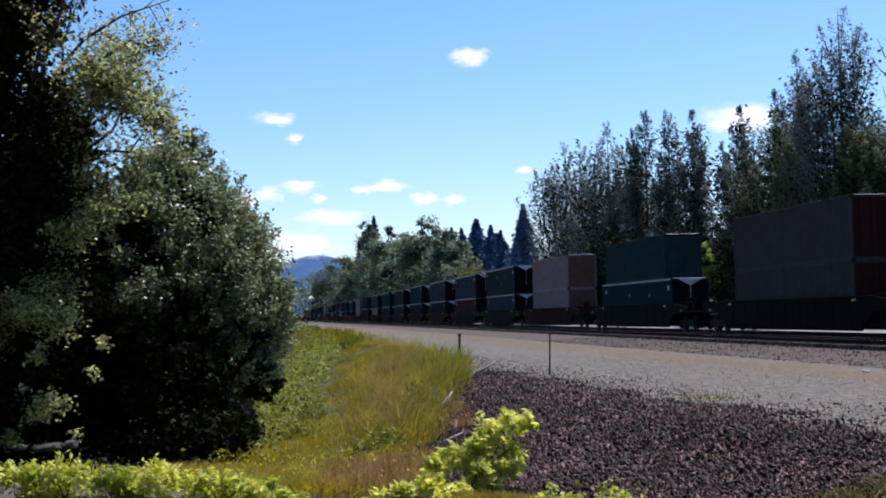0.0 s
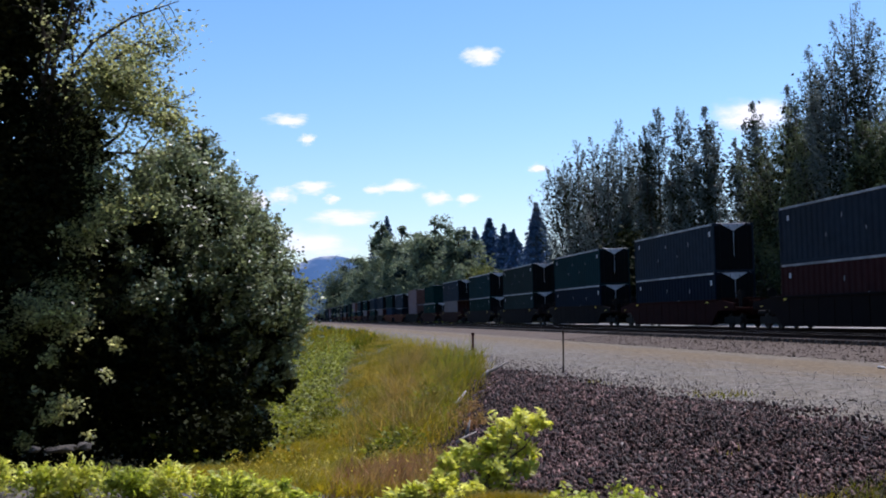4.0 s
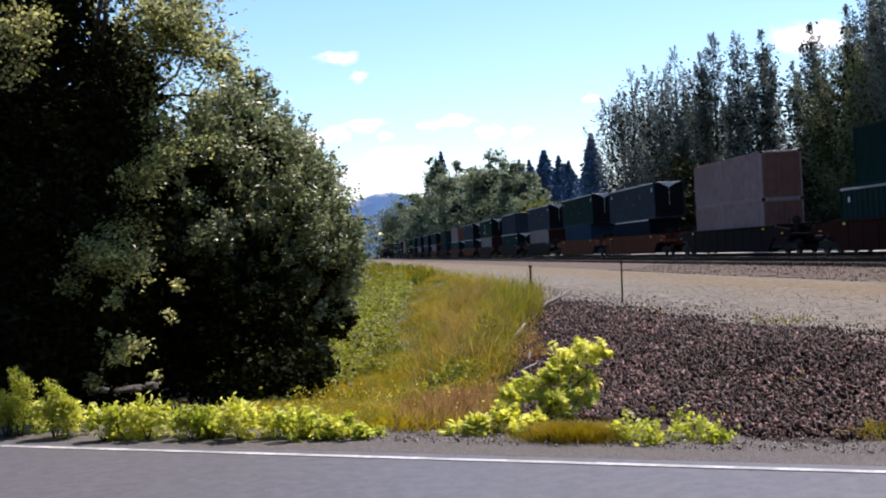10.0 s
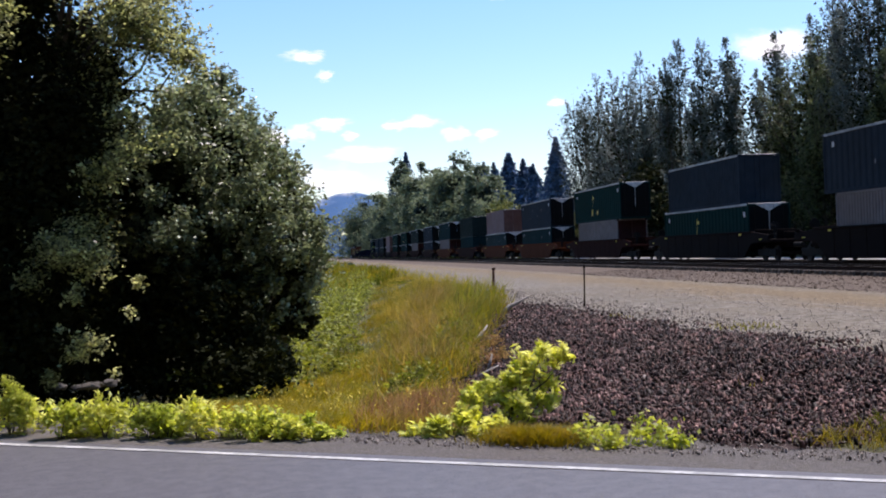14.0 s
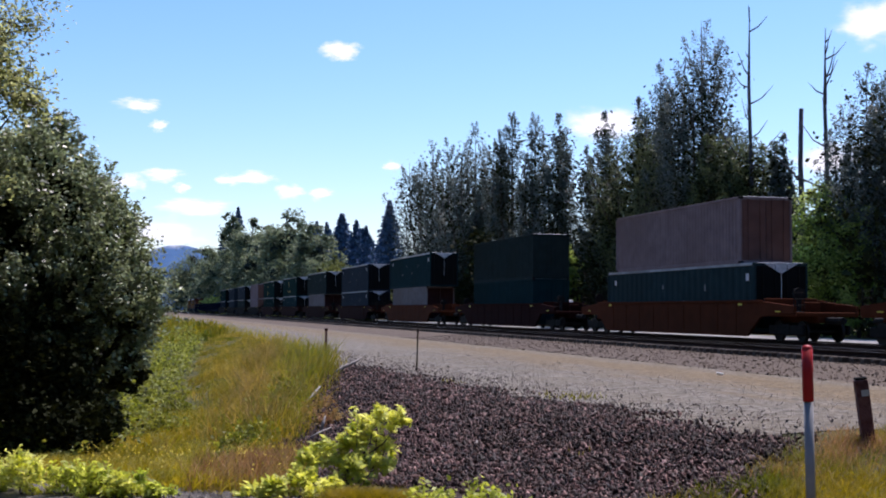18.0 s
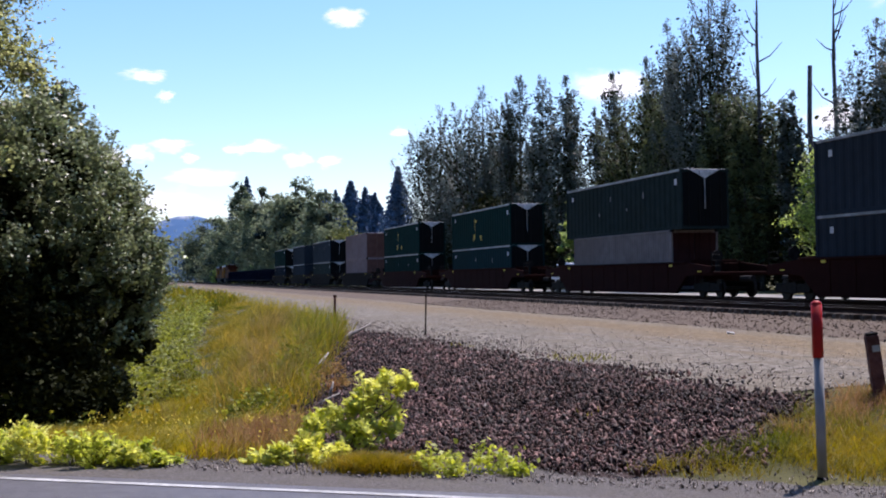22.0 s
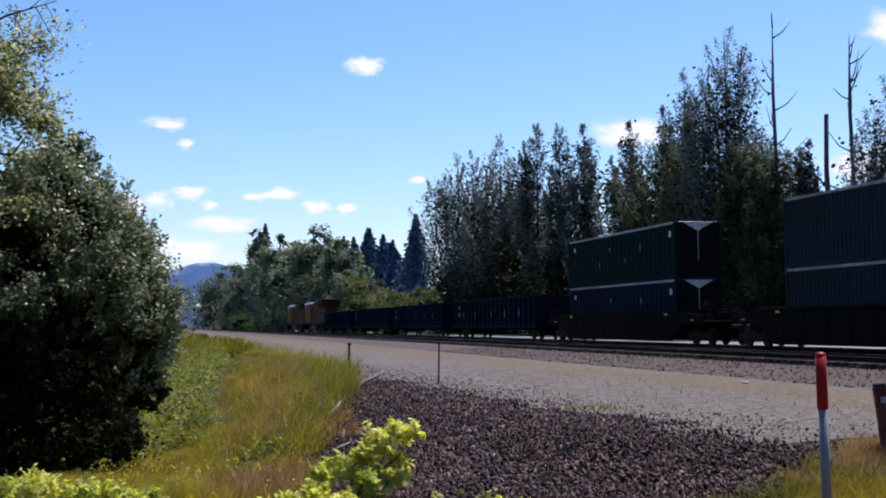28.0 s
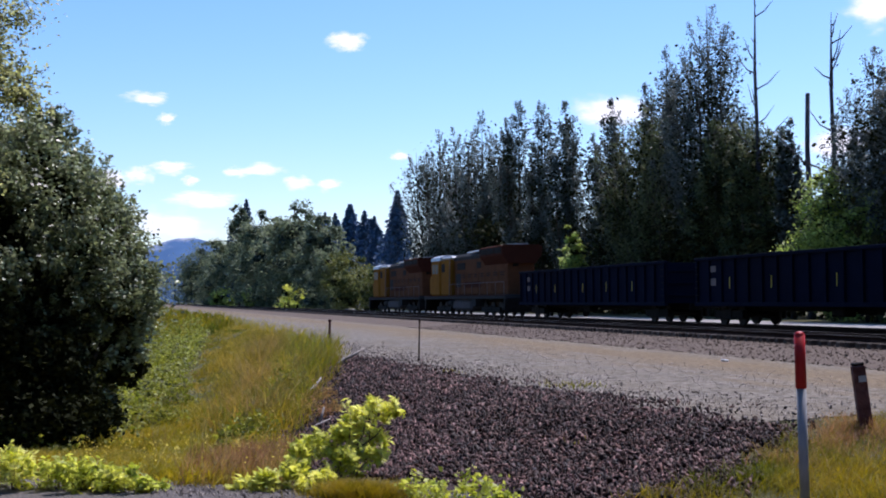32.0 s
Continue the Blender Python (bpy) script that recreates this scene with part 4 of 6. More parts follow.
grass("brown_grass", patch(30000, 0.3, 3.2, 10.3, 19, lambda x, y: swale(x, y) and chance(x, y) < ramp(0.75, 0.2, math.hypot(x - 1.2 - 0.16 * (y - 12), (y - 12.6) * 0.24)), 23, 10, 0.06),
      0.1, 0.36, M["grass_brown"], "reddish-brown dry grass beside the yellow shrub", wide=0.004, seed=24)
grass("green_clump", patch(9000, 2.0, 5.4, 19, 33, lambda x, y: chance(x, y) < ramp(0.7, 0.1, math.hypot(x - bank_edge(y) + 0.25, (y - 26) * 0.11)), 25),
      0.25, 0.7, M["grass_fresh"], "fresh green grass clump at the end of the bank", wide=0.006, seed=26)
grass("distant_grass", patch(30000, -6, 6, 55, 260, lambda x, y: x < 5.0 + 0.3 * blot(x, y * 0.2, 1.0) and chance(x, y) < 1.4 - y / 200, 28), 0.2, 0.7,
      M["grass_olive"], "olive grass beside the distant track", wide=0.03, seed=29)
for i, (x, y, r, m) in enumerate([(1.40, 16.6, 0.2, "leaf_ivy"), (1.75, 17.3, 0.22, "leaf_ivy"), (2.2, 19.6, 0.26, "grass_fresh"), (2.55, 20.8, 0.28, "grass_fresh"), (2.85, 22.0, 0.26, "leaf_ivy"),
                                  (1.2, 15.6, 0.13, "leaf_ivy"), (0.5, 19.5, 0.25, "leaf_ivy"), (0.9, 23.5, 0.3, "leaf_ivy")]):
    z = float(height(x, y))
    leafy("weed_clump", [(x, y, z + r * 0.7, r), (x + r * 0.7, y + 0.3, z + r * 0.5, r * 0.8), (x - r * 0.5, y - 0.2, z + r * 0.9, r * 0.6)], 900, 0.06, M[m], "green leafy weed clump in the grass", "weed", 330 + i,
          stem_set((x, y, z - 0.03), [(x, y, z + r * 1.4), (x + r * 0.6, y + 0.2, z + r)], 0.006, rnd), group="weed clumps", per=10, inner=0.1, spread=0.4)
for i, (x, y) in enumerate([(2.75, 17.4), (2.6, 18.6), (2.95, 19.4)]):
    z = float(height(x, y))
    leafy("dry_weed", [(x, y, z + 0.12, 0.16), (x + 0.12, y + 0.2, z + 0.1, 0.14)], 500, 0.045, M["grass_brown"], "dry brown weed on the edge of the stones", "weed", 345 + i,
          stem_set((x, y, z - 0.03), [(x, y, z + 0.3), (x + 0.1, y + 0.1, z + 0.25)], 0.005, rnd), group="dry weeds", per=10, inner=0.1, spread=0.4)
rf = np.random.default_rng(27)
fl = np.array([p for p in rf.uniform((-0.6, 10.6), (1.8, 16), (900, 2)) if swale(*p)])
tagged(quads("yellow_flowers", leaf_quads(np.column_stack([fl, height(fl[:, 0], fl[:, 1]) + rf.uniform(0.12, 0.34, len(fl))]), 0.022, rf, up=3.0, slim=0.9), M["flower"]),
       "tiny yellow flowers in the grass", "flowers", kind="stuff")
grass("bench_edge_grass", patch(2500, 3.6, 6.2, 22, 80, lambda x, y: abs(x - bank_edge(y) - 0.1) < 0.45, 5), 0.2, 0.55, M["grass_green"],
      "green grass on the edge of the gravel bench", wide=0.008, seed=6)
def verge(x, y):
    return road_n(x, y) > 9.65 and road_n(x, y) < bank_foot(x) + 0.2 + 0.2 * blot(x, y, 1.7) and y < 10.8 + 0.2 * (x - 6)


grass("post_grass", patch(46000, 3.6, 9.0, 7.6, 13, lambda x, y: verge(x, y) and chance(x, y) < ramp(-1.3, 0.2, blot(x, y, 1.6)) * ramp(9.5, 10.0, road_n(x, y)), 7, 16, 0.06), 0.05, 0.17,
      M["grass_olive"], "short olive grass round the marker posts", wide=0.0028, lean=0.45, seed=8)
grass("post_yellow_grass", patch(42000, 4.6, 9.0, 7.6, 12, lambda x, y: verge(x, y) and road_n(x, y) > 9.9 and chance(x, y) < ramp(5.0, 6.0, x) * ramp(11.6, 10.4, road_n(x, y)), 9, 16, 0.06), 0.05, 0.16,
      M["grass_green"], "yellowish low grass round the marker posts", wide=0.0028, lean=0.45, seed=10)
grass("post_brown_grass", patch(42000, 5.0, 9.5, 8.5, 13, lambda x, y: verge(x, y) and chance(x, y) < ramp(10.9, 12.0, road_n(x, y)) * ramp(-0.6, 0.5, blot(x, y, 1.2, 6.0)), 13, 16, 0.06), 0.06, 0.2,
      M["grass_brown"], "rusty brown dry grass round the wooden post", wide=0.0028, lean=0.45, seed=14)
rt = np.random.default_rng(35)
tuft = np.array([1.85, 9.95]) + rt.normal(size=(4200, 2)) * (0.18, 0.08) @ np.array([[0.85, -0.527], [0.527, 0.85]])
grass("olive_tuft", tuft, 0.07, 0.17, M["grass_olive"], "soft olive tuft of fine grass at the road's edge", wide=0.003, lean=0.45, seed=36)
grass("bench_tufts", patch(6000, 4, 9, 11, 22, lambda x, y: math.hypot(x - 5.95, (y - 16.1) * 0.7) < 0.45 or math.hypot(x - 5.2, y - 19.6) < 0.25 or math.hypot(x - 4.25, y - 11.4) < 0.12, 11), 0.03, 0.1,
      M["grass_green"], "low green tufts on the gravel", wide=0.006, seed=12)
rv = np.random.default_rng(31)
iv = rv.uniform((-1.6, 15), (4.4, 85), (190000, 2))
iv = iv[(rv.random(len(iv)) < 1.3 - iv[:, 1] / 70) & (iv[:, 0] < np.minimum(0.15 + 0.09 * (iv[:, 1] - 20), 0.045 * iv[:, 1] + 0.6) + rv.normal(0, 0.2, len(iv))) & (iv[:, 1] > 17 - 2 * (iv[:, 0] < -0.5))]
lump = 0.5 + 0.5 * rough_noise(iv[:, 0] * 1.5, iv[:, 1] * 0.8, 1.2)
iv, lump = iv[lump > -0.25], lump[lump > -0.25]
tagged(quads("ground_cover", leaf_quads(np.column_stack([iv, height(iv[:, 0], iv[:, 1]) + rv.uniform(0.05, 0.42, len(iv)) * (0.45 + np.clip(lump, 0, 1))]), 0.095, rv, up=1.6), M["leaf_ivy"]),
       "mottled green leafy ground cover beside the bush", "ground cover", kind="stuff")


def broadleaf(x, y, h, r, seed, mat, label, leaf=0.5, count=9000, base=0.12, slim=0.0, low=False, name="cottonwood_tree", cut=0.0):
    """A tree at (x, y): trunk with rising limbs, and a crown of leaf clumps; cut: bare share of the trunk."""
    rnd = np.random.default_rng(seed)
    z0 = 0.1
    lobes, limbs = [], []
    n = 16 if not low else 10
    lean = rnd.normal(0, 0.02, 2)
    trunk = [(x + lean[0] * h * f, y + lean[1] * h * f, z0 + h * 0.95 * f) for f in (0, 0.25, 0.5, 0.75, 1)]
    limbs.append((trunk, [0.011 * h + 0.05, 0.009 * h, 0.006 * h, 0.003 * h, 0.01]))
    for i in range(n):
        f = max(cut, base) + (1 - max(cut, base)) * (i + 0.5) / n
        wide = r * (0.55 + 0.6 * math.sin(math.pi * min(1, (f - base * 0.5) ** 0.8))) * (1.0 if f < 0.7 else max(0.15, (1.03 - f) / 0.33) ** 0.6)
        for _ in range(2):
            a = rnd.uniform(0, 6.28)
            o = wide * rnd.uniform(0.25, 0.75)
            c = (x + lean[0] * h * f + math.cos(a) * o, y + lean[1] * h * f + math.sin(a) * o, z0 + h * min(0.985, f + 0.04) - 0.2)
            lobes.append((*c, max(0.3, wide * rnd.uniform(0.45, 0.7))))
            limbs.append(([(x + lean[0] * h * f, y + lean[1] * h * f, z0 + h * (f - 0.1)), ((x + c[0]) / 2, (y + c[1]) / 2, c[2] - h * 0.03), c],
                          [0.0035 * h, 0.002 * h, 0.01]))
    thing = leafy(name, lobes, count, leaf, mat, label, "tree" if not low else "shrub", seed, limbs, "trees beyond the railway", spread=0.25, per=60, inner=0.45, up=1.8)
    # crown shade as colour: inner leaves use a darker leaf material
    heart = crown_points([(q[0], q[1], q[2] - 0.15 * q[3], q[3] * 0.7) for q in lobes], count // 10, rnd, 40, 0.2, 0.0)
    quads("inner_leaves", leaf_quads(heart, leaf * 1.5, rnd, 0.2, 0.7), M["leaf_tree"] if mat is not M["leaf_far"] else M["leaf_shade"], thing, "inner foliage, crown shade put into its dark colour")
    return thing


def feathered(x, y, h, r, seed, label, leaf=0.34, count=16000, low=0.08, sprays=110, name="cottonwood_tree", widest=0.4, mat="leaf_cotton", leaders=5, spire=(0.72, 0.97), fat=1.0):
    """A cottonwood: a trunk that parts into steep leaders, pointed leafy sprays along each, and inner leaves darkened
    for shade.
    """
    rnd = np.random.default_rng(seed)
    thing = tagged(new(name), label, "tree", "trees beyond the railway")
    axes = [(0.0, 0.0, 1.0, 0.62)]
    for k in range(leaders):
        a, o = seed + k * 2.4 + rnd.normal(0, 0.3), rnd.uniform(0.38, 0.6)
        axes.append((math.cos(a) * o * r, math.sin(a) * o * r, rnd.uniform(*spire), fat * rnd.uniform(0.4, 0.58)))
    limbs, A, B, W = [], [], [], []
    per = sprays * 2 // (leaders + 1) if leaders else sprays
    for dx, dy, top, share in axes:
        f = np.array((0, 0.3, 0.6, 0.97))
        bow = np.clip(f * 1.6, 0, 1)
        limbs.append((np.column_stack([x + dx * bow, y + dy * bow, h * top * f]), [0.012 * h + 0.04, 0.009 * h, 0.005 * h, 0.012] if share == 0.62 else [0.006 * h, 0.005 * h, 0.004 * h, 0.012]))
        g = low + 0.05 + (0.95 - low) * rnd.random(per) ** 0.8
        a = rnd.uniform(0, 6.28, per)
        girth = np.where(g < widest, 0.7 + 0.3 * (g - low) / (widest - low), np.maximum(0.05, 1.0 - np.maximum(0, (g - widest) / (1.02 - widest)) ** 2.2))
        wide = r * share * (girth if leaders else girth * 1.5) * rnd.uniform(0.5, 1.15, per)
        rise = np.minimum(wide * 1.5 + 0.02 * h, h * g * top * 0.9)
        base = np.maximum(h * top * g - rise, 0.02 * h)
        bow = np.clip(g * 1.6, 0, 1)
        A.append(np.column_stack([x + dx * bow + 0.2 * np.cos(a) * wide, y + dy * bow + 0.2 * np.sin(a) * wide, base]))
        B.append(np.column_stack([x + dx * bow + np.cos(a) * wide, y + dy * bow + np.sin(a) * wide, h * top * g + 0.04 * rise]))
        W.append(wide)
    foot, tip, wide = np.concatenate(A), np.concatenate(B), np.concatenate(W)
    for k in range(0, len(foot), 5):
        limbs.append(([foot[k], foot[k] * 0.45 + tip[k] * 0.55 - (0, 0, 0.3), tip[k]], [0.003 * h, 0.002 * h, 0.01]))
    tubes("trunk", limbs, M["bark"], thing)
    pick = rnd.choice(len(foot), count, p=(wide + 0.25) / (wide + 0.25).sum())
    q = 0.1 + 0.95 * rnd.random(count)[:, None] ** 0.7
    way = (tip - foot)[pick]
    p = foot[pick] + way * q + rnd.normal(size=(count, 3)) * (0.11 * wide[pick] + 0.14)[:, None] * (1.55 - 1.15 * q)
    way = way / (np.linalg.norm(way, axis=1, keepdims=True) + 1e-9)
    quads("crown", leaf_quads(p, leaf, rnd, 2.4, along=way * 0.8), M[mat], thing)
    # heart leaves carry the crown's inner shade in their colour
    k = count // 8
    pick = rnd.integers(0, len(foot), k)
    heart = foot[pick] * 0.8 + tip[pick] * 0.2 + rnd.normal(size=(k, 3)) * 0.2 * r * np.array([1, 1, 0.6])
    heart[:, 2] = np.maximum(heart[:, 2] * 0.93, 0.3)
    quads("inner_leaves", leaf_quads(heart, leaf * 1.6, rnd, 0.2, 0.7), M["leaf_tree"], thing, "inner foliage, crown shade put into its dark colour")
    return thing


def fir(x, y, h, r, seed):
    rnd = np.random.default_rng(seed)
    thing = tagged(new("fir_tree"), "dark pointed fir tree beyond the railway", "tree", "fir trees")
    tubes("trunk", [([(x, y, 0), (x, y, h * 0.5), (x, y, h)], [0.012 * h, 0.007 * h, 0.02])], M["bark"], thing)
    k = 4500
    f = rnd.uniform(0.08, 1.0, k) ** 0.8
    tier = f + rnd.normal(0, 0.006, k)
    tier = np.clip(np.round(tier * 26) / 26 * 0.6 + tier * 0.4, 0, 0.995)
    a = rnd.uniform(0, 6.28, k)
    reach = 2.1 * r * (1 - tier) ** 0.85 * rnd.uniform(0.1, 1.1, k) * (0.9 + 0.2 * np.sin(tier * 71 + a * 3)) + 0.1
    p = np.column_stack([x + np.cos(a) * reach, y + np.sin(a) * reach, h * (tier + 0.02) - reach * 0.35 + rnd.normal(0, 0.006 * h, k)])
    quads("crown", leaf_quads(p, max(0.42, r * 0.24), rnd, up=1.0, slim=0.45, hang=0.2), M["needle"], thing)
    return thing


COTTON = "tall grey-green cottonwood tree beyond the railway"
for i, (x, y, h, r) in enumerate([(45, 179.4, 27.9, 5.2), (45, 156.2, 26.9, 4.4)]):
    feathered(x, y, h, r * 1.45, 100 + i, COTTON, 0.27, 32000, 0.24, 150, widest=0.5, leaders=9, spire=(0.62, 0.96), fat=1.3)
feathered(47, 167, 26.0, 7.2, 103, COTTON, 0.27, 31000, 0.24, 150, widest=0.5, leaders=9, spire=(0.62, 0.96), fat=1.3)
for i, (x, y, h, r) in enumerate([(45, 140.2, 25.9, 2.1), (45, 131.8, 24.7, 1.9), (45, 123.8, 22.8, 2.0), (45, 110.8, 20.9, 1.9)]):
    feathered(x, y, h, r * 1.55, 110 + i, "slender grey-green cottonwood tree beyond the railway", 0.22, 19000, 0.26, 90, widest=0.55, leaders=3)
for i, (x, y, h, r) in enumerate([(45, 108.1, 18.7, 3.9), (44, 99.1, 19.1, 4.2), (45, 86.6, 16.5, 3.1), (45, 82.7, 15.3, 2.3), (44, 66.2, 16.9, 2.8), (44, 62.0, 15.5, 3.2)]):
    feathered(x, y, h, r * 1.6, 120 + i, "dense dark green cottonwood tree beyond the railway", 0.2 if y > 80 else 0.165, 30000 if y > 80 else 38000, 0.18, 130, widest=0.5, leaders=6, mat="leaf_green" if i in (1, 2, 3) else "leaf_cotton")
TALL = "tallest cottonwood tree with a dense pointed crown"
feathered(46, 92.4, 26.5, 5.3, 130, TALL, 0.185, 54000, 0.3, 170, "tall_cottonwood_tree", 0.55, leaders=7, spire=(0.66, 0.93), fat=1.2)
feathered(46.5, 101.5, 24.2, 2.6, 136, TALL, 0.19, 16000, 0.4, 80, "tall_cottonwood_tree", 0.6, leaders=3)
feathered(46.5, 106.3, 21.6, 2.0, 137, "slender grey-green cottonwood tree beyond the railway", 0.2, 10000, 0.4, 70, widest=0.6, leaders=2)
feathered(45, 77.8, 14.5, 1.2, 131, "slender young tree beyond the railway", 0.25, 8000, 0.05, 90, leaders=2)
broadleaf(41.5, 67.0, 10.0, 2.2, 132, M["leaf_light"], "light green young tree beyond the railway", 0.22, 16000, 0.0)
broadleaf(41.5, 63.5, 8.0, 1.7, 134, M["leaf_light"], "light green young tree beyond the railway", 0.22, 10000, 0.0)
broadleaf(42, 113.0, 9.0, 1.4, 133, M["leaf_light"], "light green bushy tree beyond the railway", 0.4, 4000, 0.0)
# undergrowth takes the near-black leaf, for the shade under the trees
for i in range(15):
    y = 60 + i * 9.3
    broadleaf(46.5 + (i * 37 % 5) * 0.7, y, 9.5 + (i * 53 % 7) * 0.8, 5.0, 150 + i, M["leaf_tree"], "undergrowth between the trees, shade put into its dark leaves", 0.75, 3600, 0.0, low=True,
              name="undergrowth_shrub")
for i, (x, y, h, r) in enumerate([(33, 670, 20.9, 8.5), (33, 567, 29.8, 9.0), (33, 480, 26.0, 7.5), (33, 390.5, 33.3, 4.6), (34, 336.6, 27.0, 5.6), (33.5, 290, 20.0, 5.0), (33, 255.8, 23.0, 5.8), (33, 225.1, 18.0, 4.4),
                                  (34, 362, 24, 5.0), (35, 310, 23, 5.0), (35, 272, 19.5, 4.4), (34, 430, 24, 6.5)]):
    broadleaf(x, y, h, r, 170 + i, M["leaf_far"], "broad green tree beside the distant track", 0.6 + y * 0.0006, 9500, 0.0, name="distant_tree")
for i, (x, y, h, r, m) in enumerate([(33, 205.6, 11.8, 3.2, "leaf_far"), (33, 197, 10.4, 3.0, "leaf_gold"), (33, 183, 8.4, 3.0, "leaf_gold"), (34, 171, 6.9, 2.4, "leaf_gold"), (36, 160, 6.4, 2.4, "leaf_gold"),
                                     (31.2, 240, 4.4, 3.0, "leaf_yellow"), (31.5, 252, 2.6, 1.6, "leaf_road"), (33, 215, 7.0, 3.0, "leaf_far"), (33, 310, 6.0, 4.0, "leaf_far"), (34, 350, 7.0, 4.5, "leaf_far"), (33, 520, 8.0, 6, "leaf_far"),
                                     (32, 330, 5.0, 3.0, "leaf_light"), (32, 420, 6.0, 4.0, "leaf_light"), (33, 900, 15.0, 13, "leaf_far"), (14, 980, 12.0, 14, "leaf_far")]):
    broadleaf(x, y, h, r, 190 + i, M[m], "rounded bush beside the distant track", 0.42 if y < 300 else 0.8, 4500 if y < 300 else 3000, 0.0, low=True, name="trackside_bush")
for i, (x, y, h, r) in enumerate([(36, 461.5, 29.6, 1.9), (36, 400, 33.5, 2.4), (58, 377, 28, 2.3), (58, 358, 26.5, 2.2), (58, 332, 26.9, 3.4), (58, 311, 23.8, 2.4), (58, 298, 21.6, 1.9), (55, 256.5, 24.2, 2.2), (45, 210, 19.4, 1.7),
                                  (56, 470, 30.5, 2.6), (60, 345, 24.5, 3.4), (60, 366, 25, 3.2), (62, 322, 22.5, 3.4), (60, 392, 26, 3.0), (57, 288, 18.5, 2.6), (56, 268, 17.5, 2.6)]):
    fir(x, y, h, r * 1.6, 200 + i)


def snag(x, y, h, r, seed, arms, name="dead_tree"):
    rnd = np.random.default_rng(seed)
    thing = tagged(new(name), "bare grey dead tree with broken limbs" if arms else "broken dead trunk without limbs", "tree", "dead trees")
    tubes("trunk", [([(x, y, 0), (x + 0.1, y, h * 0.4), (x - 0.05, y + 0.1, h * 0.75), (x, y, h)], [r * 1.3, r, r * 0.7, r * (0.12 if arms else 0.65)])], M["bark_dead"], thing)
    for i in range(arms):
        z = h * rnd.uniform(0.45, 0.96)
        a = rnd.uniform(0, 6.28)
        s = rnd.uniform(0.9, 2.6) * (1.2 - z / h) * 2.2
        tubes("branch", [([(x, y, z), (x + math.cos(a) * s * 0.5, y + math.sin(a) * s * 0.5, z + s * 0.25), (x + math.cos(a) * s, y + math.sin(a) * s, z + s * 0.8)],
                          [0.06, 0.045, 0.015])], M["bark_dead"], thing)


snag(45, 82.5, 24.4, 0.17, 301, 13)
snag(45, 72.3, 20.5, 0.17, 302, 14)
snag(45, 75.4, 15.6, 0.24, 303, 0, "broken_trunk")

# mountain and clouds
xs = np.linspace(-1500, 1300, 141)
ridge = [0.5 * (math.sin(x * 0.004 + 1) * 12 + math.sin(x * 0.011) * 6 + math.sin(x * 0.031 + 2) * 3) + np.interp(x, [-1500, -500, -100, 60, 130, 190, 400, 900, 1300],
         [60, 90, 125, 168, 190, 192, 150, 90, 50]) for x in xs]
v = [(x, 3900 - 500 * (1 - j / 6) + 40 * math.sin(x * 0.01 + j), z * (j / 6) ** 0.8) for x, z in zip(xs, ridge) for j in range(7)]
f = [(i * 7 + j, (i + 1) * 7 + j, (i + 1) * 7 + j + 1, i * 7 + j + 1) for i in range(len(xs) - 1) for j in range(6)]
tagged(link("mountain", v, f, M["mountain"], smooth=True), "distant wooded mountain ridge with blue haze put into its colour", "mountain", kind="structure")
m = bpy.data.materials.new("cloud")
m.use_nodes = True
n, l = m.node_tree.nodes, m.node_tree.links
n.clear()
co = n.new("ShaderNodeTexCoord")
mp = n.new("ShaderNodeMapping")
oi = n.new("ShaderNodeObjectInfo")
sh = n.new("ShaderNodeVectorMath")
sh.operation = "SCALE"
sh.inputs[0].default_value = (37.0, 91.0, 13.0)
l.new(oi.outputs["Random"], sh.inputs["Scale"])
l.new(sh.outputs["Vector"], mp.inputs["Location"])
l.new(co.outputs["Object"], mp.inputs["Vector"])
tx = n.new("ShaderNodeTexNoise")
tx.inputs["Scale"].default_value, tx.inputs["Detail"].default_value, tx.inputs["Roughness"].default_value = 1.6, 6.0, 0.58
l.new(mp.outputs["Vector"], tx.inputs["Vector"])
ln = n.new("ShaderNodeVectorMath")
ln.operation = "LENGTH"
l.new(co.outputs["Object"], ln.inputs[0])
fall = n.new("ShaderNodeMapRange")
fall.inputs["From Min"].default_value, fall.inputs["From Max"].default_value = 0.0, 1.0
fall.inputs["To Min"].default_value, fall.inputs["To Max"].default_value = 0.42, -0.42
l.new(ln.outputs["Value"], fall.inputs["Value"])
ad = n.new("ShaderNodeMath")
ad.operation = "ADD"
l.new(fall.outputs["Result"], ad.inputs[0])
l.new(tx.outputs["Fac"], ad.inputs[1])
al = n.new("ShaderNodeMapRange")
al.interpolation_type = "SMOOTHSTEP"
al.inputs["From Min"].default_value, al.inputs["From Max"].default_value = 0.36, 0.76
l.new(ad.outputs["Value"], al.inputs["Value"])
# cloud cards glow by themselves: their daylight is put in as emission
em = n.new("ShaderNodeEmission")
em.inputs["Color"].default_value, em.inputs["Strength"].default_value = (1, 0.99, 0.98, 1), 1.08
tp = n.new("ShaderNodeBsdfTransparent")
ms = n.new("ShaderNodeMixShader")
l.new(al.outputs["Result"], ms.inputs["Fac"])
l.new(tp.outputs["BSDF"], ms.inputs[1])
l.new(em.outputs["Emission"], ms.inputs[2])
ou = n.new("ShaderNodeOutputMaterial")
l.new(ms.outputs["Shader"], ou.inputs["Surface"])
M["cloud"] = m
